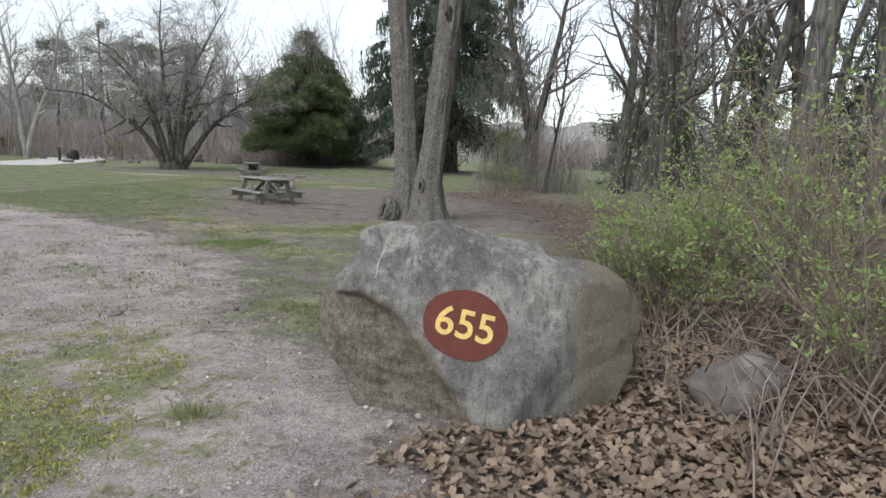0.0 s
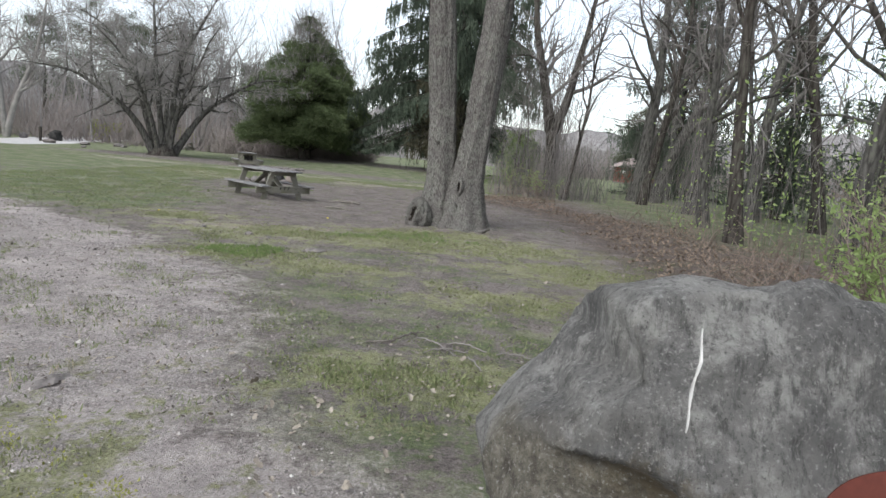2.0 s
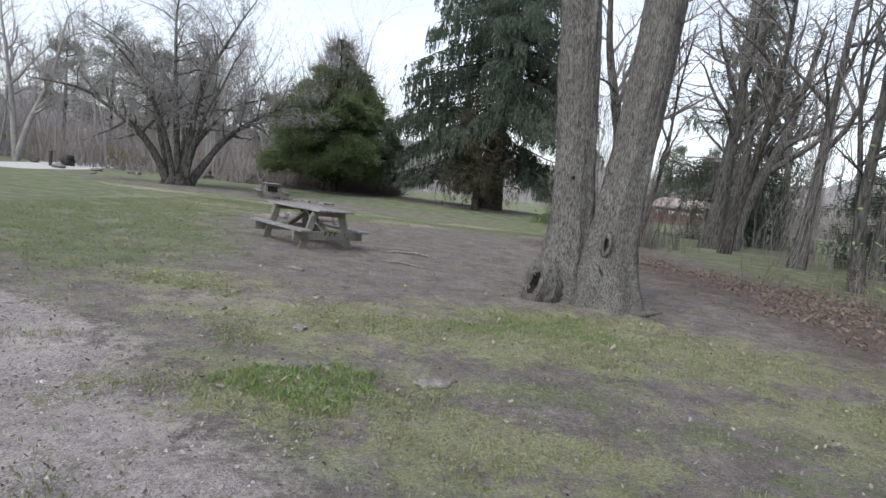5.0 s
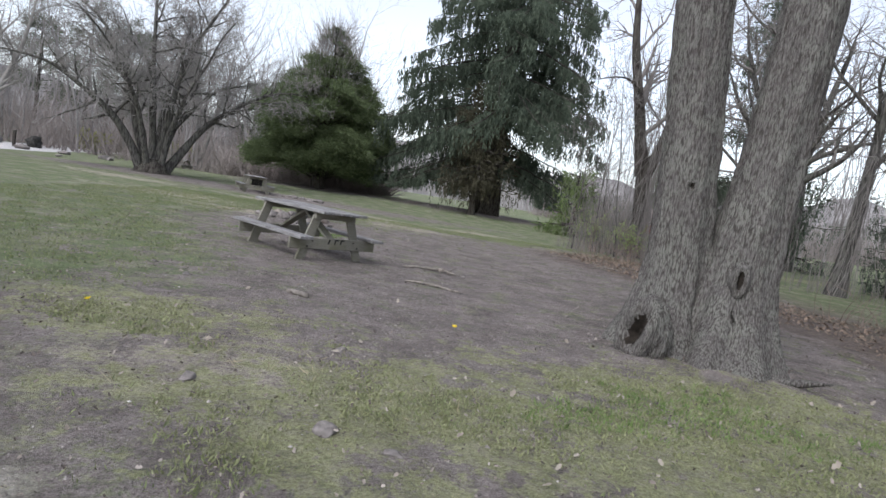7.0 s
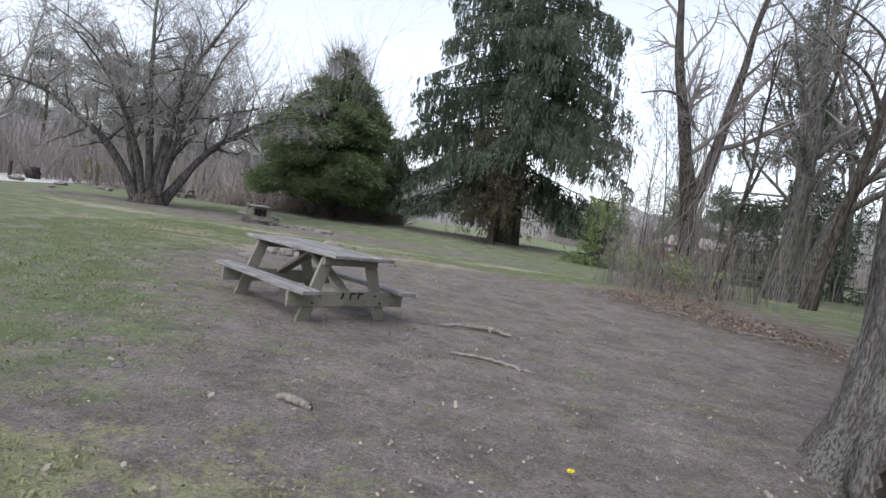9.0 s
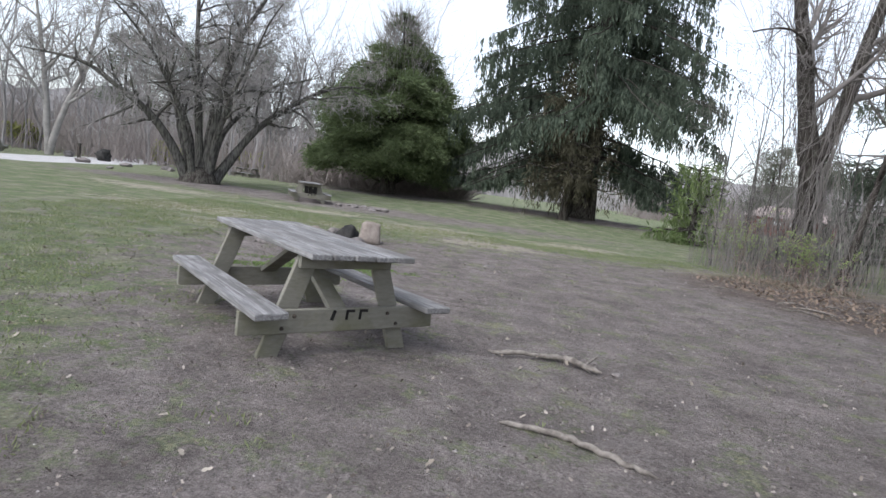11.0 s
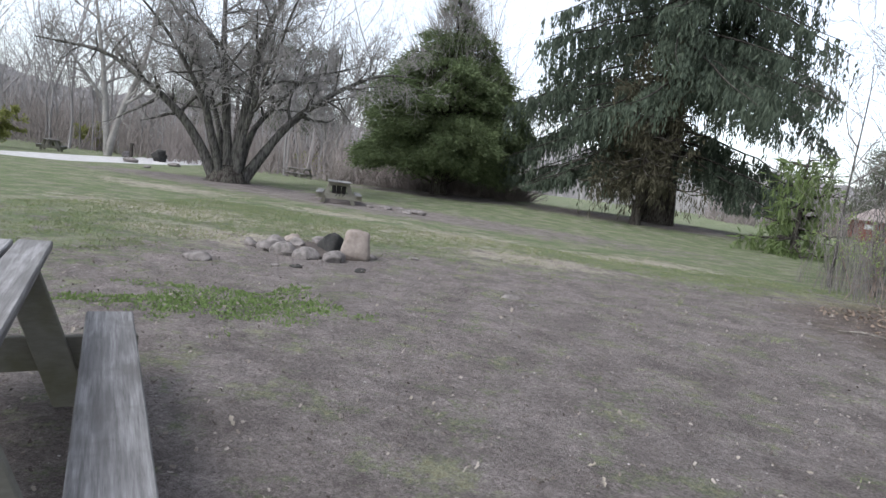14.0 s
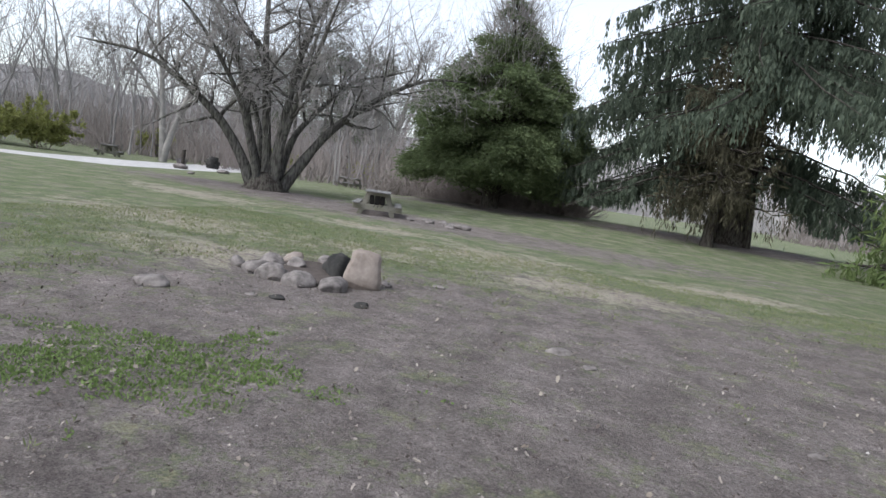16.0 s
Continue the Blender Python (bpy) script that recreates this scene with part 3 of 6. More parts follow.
def boulder():
    """A wedge-shaped granite boulder with a flat, back-leaning face."""
    t = thing("number_boulder", "large grey granite boulder with a painted house number", "boulder", pose(0.20, 3.86, 0.52))
    bm = bmesh.new()
    bmesh.ops.create_icosphere(bm, subdivisions=6, radius=1.0)
    ang = np.array([math.atan2(z, x) for x, z in OUTLINE])
    rad = np.array([math.hypot(x, z) for x, z in OUTLINE])
    order = np.argsort(ang)
    ang, rad = ang[order], rad[order]
    face_n = Vector((0.04, -0.93, 0.36)).normalized()
    face_d = face_n.dot(Vector((-0.04, -0.385, 0.07)))
    under_n = Vector((-0.34, -0.93, -0.03)).normalized()
    under_d = under_n.dot(Vector((-0.25, -0.47, -0.14)))
    low_n = Vector((0.1, -0.80, -0.60)).normalized()
    low_d = low_n.dot(Vector((0.3, -0.72, -0.56)))
    left_n = Vector((-0.86, -0.42, 0.28)).normalized()
    left_d = left_n.dot(Vector((-0.93, -0.25, 0.06)))
    right_n = Vector((0.52, -0.85, 0.03)).normalized()
    right_d = right_n.dot(Vector((0.62, -0.335, 0.1)))
    back_n = Vector((0.05, 0.52, 0.85)).normalized()
    back_d = back_n.dot(Vector((-0.1, -0.12, 0.665)))
    top_n = Vector((0.25, -0.35, 0.9)).normalized()
    top_d = top_n.dot(Vector((0.2, 0.0, 0.585)))
    stain = bm.verts.layers.float.new("ochre")
    below = bm.verts.layers.float.new("below")
    for v in bm.verts:
        d = v.co.normalized()
        r = np.interp(math.atan2(d.z, d.x), ang, rad, period=2 * math.pi)
        flat, deep = math.hypot(d.x, d.z) / r, abs(d.y) / (0.78 if d.y > 0 else 1.0)
        p = d * (flat**2.8 + deep**2.8) ** (-1 / 2.8)
        for n, dist, soft in ((face_n, face_d, 0.0), (under_n, under_d, 0.0), (low_n, low_d, 0.02), (left_n, left_d, 0.02), (right_n, right_d, 0.03), (top_n, top_d, 0.02), (back_n, back_d, 0.05)):
            over = n.dot(p) - dist
            if over > 0:
                p = p - n * over * (1 - soft)
        calm = min(1.0, max(0.0, (Vector((p.x + 0.04, (p.z - 0.07) * 1.15)).length - 0.26) / 0.12)) if p.y < 0 else 1.0
        q = p * 1.0
        bump = noise.fractal(q * 2.2, 1.0, 2.1, 6) * 0.034 + abs(noise.noise(q * 3.1 + Vector((7, 1, 2)))) * -0.05
        crack = noise.noise(Vector((q.x * 1.3 + q.z * 2.6, q.y, q.z * 3.4 - q.x * 2.2)))
        bump -= 0.020 * max(0.0, 1 - abs(crack) / 0.07)
        bump += 0.020 * (0.5 - 2 * abs(noise.noise(q * 5.2 + Vector((3, 9, 1))))) + 0.007 * noise.noise(q * 15) + 0.05 * max(0.0, noise.noise(q * 1.4 + Vector((1, 4, 4))))
        bump -= 0.10 * max(0.0, 1 - (p - Vector((-0.80, -0.22, 0.46))).length / 0.13)
        v.co = p + d * bump * calm
        if p.y < 0.1:
            gap = float(np.interp(p.x, LEDGE_X, LEDGE_Z)) + 0.025 * noise.noise(q * 6) - p.z
            gap *= 0.8
            keep = min(1.0, max(0.0, (0.10 - p.y) / 0.15))
            if gap > 0:
                v.co.y += keep * (0.062 * min(1.0, gap / 0.018) * math.exp(-gap / 0.40))
            else:
                v.co.y -= keep * 0.010 * math.exp(gap / 0.05)
            v[stain] = keep * math.exp(-((gap - 0.02) / 0.065) ** 2) * min(1.0, max(0.0, (p.x + 1.0) / 0.4))
            v[below] = keep * min(1.0, max(0.0, gap / 0.04))
    bmesh.ops.smooth_vert(bm, verts=bm.verts, factor=0.15, use_axis_x=True, use_axis_y=True, use_axis_z=True)
    for f in bm.faces:
        f.smooth = True
    bmesh.ops.recalc_face_normals(bm, faces=bm.faces)
    tree = BVHTree.FromBMesh(bm)
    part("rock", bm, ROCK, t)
    bm = bmesh.new()
    rows = []
    for f in np.linspace(0, 1, 14):
        x, z = -0.545 - 0.06 * f + 0.005 * math.sin(f * 8), 0.55 - 0.22 * f
        w = 0.001 + 0.0028 * abs(math.sin(f * math.pi) ** 0.6 * math.sin(f * 11 + 1))
        pair = []
        for o in (-w, w):
            hit = tree.ray_cast(Vector((x + o, -3, z)), Vector((0, 1, 0)))[0]
            pair.append(bm.verts.new(hit + Vector((0, -0.005, 0.001))))
        rows.append(pair)
    for a, b in zip(rows, rows[1:]):
        bm.faces.new((a[0], a[1], b[1], b[0]))
    ex = bmesh.ops.extrude_face_region(bm, geom=bm.faces[:])
    bmesh.ops.translate(bm, vec=(0, 0.02, 0), verts=[e for e in ex["geom"] if isinstance(e, bmesh.types.BMVert)])
    part("quartz_vein", bm, QUARTZ, t, "narrow white quartz vein")
    plate = Matrix.Translation(Vector((-0.04, -0.385, 0.07)) + face_n * 0.004) @ face_n.to_track_quat("Z", "Y").to_matrix().to_4x4() @ pose(0, 0, 0, 0, 0, -12)
    bm = bmesh.new()
    bmesh.ops.create_circle(bm, cap_ends=True, segments=64, radius=1.0)
    for v in bm.verts:
        wob = 1 + 0.012 * math.sin(5 * math.atan2(v.co.y, v.co.x) + 1)
        v.co = Vector((v.co.x * 0.262 * wob, v.co.y * 0.213 * wob, 0))
    ex = bmesh.ops.extrude_face_region(bm, geom=bm.faces[:])
    bmesh.ops.translate(bm, vec=(0, 0, 0.004), verts=[e for e in ex["geom"] if isinstance(e, bmesh.types.BMVert)])
    bmesh.ops.transform(bm, matrix=plate, verts=bm.verts)
    part("number_panel", bm, SIGNRED, t, "dull red-brown painted oval")
    for digit, shift in (("6", -0.128), ("5", 0.004), ("5", 0.134)):
        font = bpy.data.curves.new("digit", "FONT")
        font.body, font.size, font.align_x, font.align_y = digit, 0.25, "CENTER", "CENTER"
        font.extrude, font.offset = 0.0015, 0.0035
        carrier = bpy.data.objects.new("digit", font)
        scene.collection.objects.link(carrier)
        me = bpy.data.meshes.new_from_object(carrier.evaluated_get(bpy.context.evaluated_depsgraph_get()))
        bpy.data.objects.remove(carrier)
        me.transform(plate @ pose(shift * 0.97, -0.008, 0.0055))
        me.materials.clear()
        me.materials.append(SIGNYELLOW)
        put("numeral", me, t, "yellow painted numeral " + digit)
    return t


boulder()


def stone(name, label, x, y, size, mat, seed, rz=0.0, sink=0.3, group="", category="stone", tilt=0.0, rough=0.22):
    """A rounded, uneven stone resting a little sunk in the ground."""
    bm = bmesh.new()
    bmesh.ops.create_icosphere(bm, subdivisions=3, radius=0.5)
    rs = random.Random(seed)
    cuts = [(Vector((rs.gauss(0, 1), rs.gauss(0, 1), rs.gauss(0, 0.8))).normalized(), rs.uniform(0.27, 0.44)) for _ in range(10)]
    off = Vector((seed * 1.7, seed * 0.3, 0))
    for v in bm.verts:
        p = v.co.copy()
        for n, d in cuts:
            over = n.dot(p) - d
            if over > 0:
                p -= n * over * 0.95
        p += v.co.normalized() * noise.fractal(v.co * 3 + off, 1.0, 2.0, 4) * rough * 0.4
        v.co = Vector((p.x * size[0], p.y * size[1], p.z * size[2]))
    for f in bm.faces:
        f.smooth = True
    me = bpy.data.meshes.new(name)
    bm.to_mesh(me)
    bm.free()
    me.materials.append(mat)
    ob = new(name, me)
    ob.matrix_basis = pose(x, y, float(rise(x, y)) + size[2] * (0.5 - sink), tilt, 0, rz)
    return tagged(ob, label, category, group)


stone("half_buried_stone", "small weathered grey boulder among brambles and leaves", 2.05, 3.75, (0.75, 0.6, 0.62), DARKSTONE, 41, 20, 0.3)


# ---------------------------------------------------------------- picnic tables
def picnic_table(m, label, group=""):
    """Five-board top, two benches, two A-frames with a top cleat and a bench bearer each, diagonal braces and bolts."""
    t = thing("picnic_table", label, "picnic table", m, group)
    rs = random.Random(8)
    L = 2.10
    for k in range(5):
        x = (k - 2) * 0.1545
        bm = beam((0.143, L + rs.uniform(-0.015, 0.02), 0.04), pose(x, rs.uniform(-0.01, 0.01), 0.708, rs.uniform(-0.2, 0.2), rs.uniform(-0.7, 0.7), rs.uniform(-0.15, 0.15)), 0.006)
        part("tabletop_board", bm, PLANK, t)
    for s in (-1, 1):
        bm = beam((0.215, L + rs.uniform(-0.01, 0.02), 0.045), pose(0.645 if s > 0 else -0.612, rs.uniform(-0.01, 0.01), 0.342, 0, s * 1.0, rs.uniform(-0.2, 0.2)), 0.006)
        part("bench_board", bm, PLANK, t)
        for e in (-1, 1):
            y = e * 0.74
            a = math.atan2(0.24, 0.70)
            bm = beam((0.14, 0.042, 0.79), pose(s * 0.385, y, 0.34, 0, -s * math.degrees(a), 0), 0.005)
            bmesh.ops.bisect_plane(bm, geom=bm.verts[:] + bm.edges[:] + bm.faces[:], plane_co=(0, 0, -0.01), plane_no=(0, 0, -1), clear_outer=True)
            bmesh.ops.bisect_plane(bm, geom=bm.verts[:] + bm.edges[:] + bm.faces[:], plane_co=(0, 0, 0.686), plane_no=(0, 0, 1), clear_outer=True)
            bmesh.ops.holes_fill(bm, edges=[q for q in bm.edges if q.is_boundary])
            part("leg", bm, TIMBER, t)
        bm = beam((0.13, 0.04, 0.80), pose(0.02 * s, s * 0.39, 0.475, s * 64, 0, 0), 0.004)
        part("brace", bm, TIMBER, t)
    for e in (-1, 1):
        part("top_cleat", beam((0.70, 0.042, 0.09), pose(0, e * 0.783, 0.642), 0.005), TIMBER, t)
        part("bench_bearer", beam((1.50, 0.042, 0.162), pose(0.02, e * 0.783, 0.238), 0.005), TIMBER, t)
        for x, z in ((-0.36, 0.275), (-0.44, 0.195), (0.36, 0.275), (0.44, 0.195)):
            bm = bmesh.new()
            bmesh.ops.create_cone(bm, cap_ends=True, segments=12, radius1=0.014, radius2=0.011, depth=0.012, matrix=pose(x, e * 0.81, z, 90, 0, 0))
            part("bolt", bm, IRON, t)
    for k, x in enumerate((-0.075, 0.03, 0.135)):
        bm = beam((0.020 if k else 0.026, 0.004, 0.072), pose(x, -0.8062, 0.273, 0, 18 if not k else 4, 0), 0.001)
        if k:
            extra = beam((0.062, 0.004, 0.020), pose(x + 0.03, -0.8064, 0.300), 0.001)
            me = bpy.data.meshes.new("bar")
            extra.to_mesh(me), extra.free()
            bm.from_mesh(me)
            bpy.data.meshes.remove(me)
        part("scorch_mark", bm, CHAR_AND_SHADE, t, "dark scorched strokes")
    return t


TABLE = picnic_table(pose(-5.43, 17.78, 0.035, 0, 0, 43.4), "weathered grey wooden picnic table with attached benches")


def more_table(x, y, rz, label, tilt=0.0):
    t = copy_thing(TABLE, pose(x, y, float(rise(x, y)), tilt, 0, rz))
    return tagged(t, label, "picnic table", "picnic tables")


tagged(TABLE, group="picnic tables")
SECOND = more_table(-11.6, 35.2, 24, "old picnic table with a dark top beside a small fire ring")
more_table(-24.4, 56.8, 75, "grey picnic table far off near the road")
more_table(13.2, 43.5, 100, "dark picnic table in the shade of the trees")
more_table(27.5, 79.0, 80, "picnic table on the lawn before the brown building")
more_table(-37.0, 47.5, 40, "picnic table beyond the pale road")
# added black boards fill the A-frame end as the shade below the top
for x in (-0.16, 0.0, 0.16):
    bm = beam((0.15, 0.03, 0.34), pose(x, -0.745, 0.50 + 0.02 * math.sin(x * 40), 0, x * 20, 0), 0.02)
    bmesh.ops.subdivide_edges(bm, edges=bm.edges[:], cuts=2, use_grid_fill=True)
    for v in bm.verts:
        v.co += Vector((noise.noise(v.co * 9), 0, noise.noise(v.co * 9 + Vector((4, 0, 0))))) * 0.03
    part("charred_board", bm, CHAR_AND_SHADE, SECOND, "added black board for the shade under the top")


# ---------------------------------------------------------------- twin-trunk oak
def fat_trunk(line, radii, sides, rings, seed, flare, pits=(), ridge=0.02):
    """A dense trunk with root flare, furrows and hollows. line: points from the foot up; pits: (place, size, depth)."""
    p, r = np.array(line, float), np.array(radii, float)
    f = np.linspace(0, 1, len(p))
    g = np.linspace(0, 1, rings) ** 1.25
    c = np.stack([np.interp(g, f, p[:, n]) for n in range(3)], 1)
    rr = np.interp(g, f, r)
    for _ in range(8):
        rr[1:-1] = (rr[:-2] + 2 * rr[1:-1] + rr[2:]) / 4
        c[1:-1] = (c[:-2] + 2 * c[1:-1] + c[2:]) / 4
    a = np.arange(sides) * 2 * np.pi / sides
    v = np.zeros((rings, sides, 3))
    for i in range(rings):
        h = c[i, 2]
        foot = math.exp(-max(h, 0) / 0.42)
        for j in range(sides):
            lobes = 0.5 + 0.5 * math.sin(5 * a[j] + seed) * math.sin(3 * a[j] + 2 * seed)
            rad = rr[i] * (1 + foot * (flare * 0.55 + flare * lobes))
            q = Vector((math.cos(a[j]) * 2.6 * (1 + rr[i]), math.sin(a[j]) * 2.6 * (1 + rr[i]), h * 0.55 + seed))
            rad += ridge * (1 - 2 * abs(noise.noise(q * 3.2))) + 0.045 * noise.noise(q * 0.9) + 0.012 * noise.noise(q * 9)
            v[i, j] = c[i] + (math.cos(a[j]) * rad, math.sin(a[j]) * rad, 0)
    v = v.reshape(-1, 3)
    pits = [(v[np.argmin(((v - np.array(place)) ** 2).sum(1))].copy(), size, depth) for place, size, depth in pits]
    for place, size, depth in pits:
        d = (v - np.array(place)) / np.array(size)
        k = np.exp(-(d**2).sum(1) * 1.4)
        lip = np.exp(-((np.sqrt((d**2).sum(1)) - 1.5) ** 2) * 5)
        away = v - np.repeat(c, sides, 0)
        away[:, 2] = 0
        away /= np.linalg.norm(away, axis=1, keepdims=True) + 1e-9
        v += away * (lip * 0.035 - k * depth)[:, None]
    i, j = np.meshgrid(np.arange(rings - 1), np.arange(sides), indexing="ij")
    j2 = (j + 1) % sides
    quads = np.stack([i * sides + j, i * sides + j2, (i + 1) * sides + j2, (i + 1) * sides + j], -1).reshape(-1, 4)
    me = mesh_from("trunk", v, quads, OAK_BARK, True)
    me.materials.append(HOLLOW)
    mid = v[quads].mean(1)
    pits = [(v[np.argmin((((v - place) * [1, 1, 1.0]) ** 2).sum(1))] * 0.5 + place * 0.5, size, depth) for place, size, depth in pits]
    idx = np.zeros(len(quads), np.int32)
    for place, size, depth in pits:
        # faces inside the pit take the near-black, shade-darkened colour
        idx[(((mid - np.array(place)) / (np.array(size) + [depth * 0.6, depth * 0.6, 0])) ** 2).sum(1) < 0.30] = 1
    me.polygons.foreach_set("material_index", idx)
    return me


def burl(t, centre, size, facing, along, label):
    """A swollen knot with a raised lip round a rotten hole."""
    bm = bmesh.new()
    bmesh.ops.create_icosphere(bm, subdivisions=5, radius=1.0)
    facing = facing.normalized()
    along = (along - facing * along.dot(facing)).normalized()
    across = facing.cross(along)
    rotten = set()
    for v in bm.verts:
        d = v.co.normalized()
        e = math.hypot(d.dot(along) / 0.60, d.dot(across) / 0.36) if d.dot(facing) > 0 else 9.0
        e += 0.18 * noise.noise(d * 3)
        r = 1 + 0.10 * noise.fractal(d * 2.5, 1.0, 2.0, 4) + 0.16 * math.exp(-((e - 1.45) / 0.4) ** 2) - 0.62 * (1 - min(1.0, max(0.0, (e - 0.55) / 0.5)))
        # verts inside the hole, coloured with its painted-in shade
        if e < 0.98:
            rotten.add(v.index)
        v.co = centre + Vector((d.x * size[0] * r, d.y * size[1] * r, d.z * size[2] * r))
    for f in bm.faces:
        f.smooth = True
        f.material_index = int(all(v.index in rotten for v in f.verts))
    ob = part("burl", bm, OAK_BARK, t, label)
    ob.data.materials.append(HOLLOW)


def oak():
    x0, y0 = -0.65, 14.3
    t = thing("twin_oak", "big grey oak with two trunks and rotted hollows", "tree", pose(x0, y0, float(rise(x0, y0)) - 0.12))
    left = fat_trunk([(-0.29, 0.12, -0.1), (-0.29, 0.12, 1.0), (-0.36, 0.14, 2.2), (-0.51, 0.18, 4.0), (-0.72, 0.25, 6.2), (-0.95, 0.3, 8.5)],
                     [0.36, 0.275, 0.255, 0.25, 0.24, 0.21], 80, 210, 1.0, 0.72, (((-0.45, -0.30, 1.75), (0.022, 0.05, 0.03), 0.08),))
    right = fat_trunk([(0.18, -0.12, -0.1), (0.24, -0.12, 1.0), (0.38, -0.1, 2.3), (0.52, -0.06, 4.1), (0.66, 0.0, 5.6), (0.95, 0.1, 8.5)],
                      [0.43, 0.315, 0.265, 0.25, 0.245, 0.2], 80, 210, 3.0, 0.60,
                      (((0.44, -0.38, 4.85), (0.09, 0.14, 0.36), 0.14),))
    burl(t, Vector((-0.66, -0.34, 0.27)), (0.25, 0.25, 0.36), Vector((-0.72, -0.66, 0.22)), Vector((0.35, -0.25, 0.9)), "swollen lipped burl round a rotten hollow")
    burl(t, Vector((0.09, -0.42, 0.93)), (0.10, 0.12, 0.17), Vector((-0.35, -0.93, 0.05)), Vector((0.12, 0.0, 1.0)), "small lipped knot hole")
    put("trunk", left, t)
    put("trunk", right, t)
    rng = np.random.default_rng(21)
    spec = [dict(kids=7, angle=42, ratio=0.62, bend=0.10, rise=0.05, steps=8, from_=0.12, taper=0.75),
            dict(kids=6, angle=42, ratio=0.55, bend=0.16, rise=0.05, steps=5, from_=0.2, taper=0.8),
            dict(kids=4, angle=40, ratio=0.55, bend=0.2, rise=0.02, steps=4, from_=0.2, taper=0.85),
            dict(kids=0, angle=40, ratio=0.5, bend=0.2, rise=0.0, steps=3, from_=0.2, taper=0.9)]
    out = []
    grow(rng, (-0.95, 0.3, 8.4), (-0.15, 0.05, 1), 6.0, 0.22, 0, spec, out)
    grow(rng, (0.95, 0.1, 8.4), (0.2, 0.05, 1), 6.0, 0.22, 0, spec, out)
    put("bough_work", limbs(out, 0, 1).mesh("bough_work", GREY_BARK, True), t)
    put("crown", limbs(out, 2, 9).mesh("crown", TWIG, True), t)
    out = []
    for p, w, l, r in (((0.1, -0.45, 0.55), (-0.5, -0.8, 0.1), 0.3, 0.02), ((-0.7, -0.1, 0.1), (-1, -0.8, -0.1), 0.8, 0.07), ((0.4, -0.5, 0.1), (0.4, -1, -0.1), 0.7, 0.08), ((0.75, -0.2, 0.1), (1, -0.3, -0.1), 0.9, 0.08)):
        grow(rng, p, w, l, r, 3, spec, out)
    for o in out[:4]:
        put("root", limbs([o], 0, 9, (8,) * 6).mesh("root", OAK_BARK, True), t)
    return t


oak()


# ---------------------------------------------------------------- spreading many-stemmed tree
def curve_through(points, n, rng=None, wild=0.0):
    """A soft line of n points through control points, with an optional crookedness."""
    p = np.array(points, float)
    at = np.r_[0, np.cumsum(np.linalg.norm(np.diff(p, axis=0), axis=1))]
    g = np.linspace(0, at[-1], n)
    q = np.stack([np.interp(g, at, p[:, c]) for c in range(3)], 1)
    if rng is not None:
        q[1:] += rng.normal(0, wild, (n - 1, 3))
    for _ in range(3):
        q[1:-1] = (q[:-2] + 2 * q[1:-1] + q[2:]) / 4
    return q


def limb_with_kids(rng, points, r0, r1, spec, out, n=18, wild=0.09):
    """A main limb along control points; its side branches grow as spec says."""
    pts = curve_through(points, n, rng, wild)
    rad = np.interp(np.linspace(0, 1, n), [0, 0.12, 0.5, 1], [r0 * 1.25, r0, r0 * 0.56, r1]) * (1 + rng.normal(0, 0.05, n))
    out.append((0, pts, rad))
    s = spec[0]
    total = np.linalg.norm(np.diff(pts, axis=0), axis=1).sum()
    for k in range(s["kids"]):
        f = s["from_"] + (1 - s["from_"]) * (k + rng.uniform(0.1, 0.9)) / s["kids"]
        i = min(int(f * (n - 1)), n - 2)
        base = unit(pts[i + 1] - pts[i])
        side = unit(np.cross(base, rng.normal(0, 1, 3)) + [0, 0, 0.25])
        ang = radians(s["angle"] * rng.uniform(0.7, 1.3))
        way = base * math.cos(ang) + side * math.sin(ang)
        grow(rng, pts[i], way, total * s["ratio"] * rng.uniform(0.55, 1.2) * (1.2 - 0.5 * f), rad[i] * rng.uniform(0.4, 0.62), 1, spec, out)


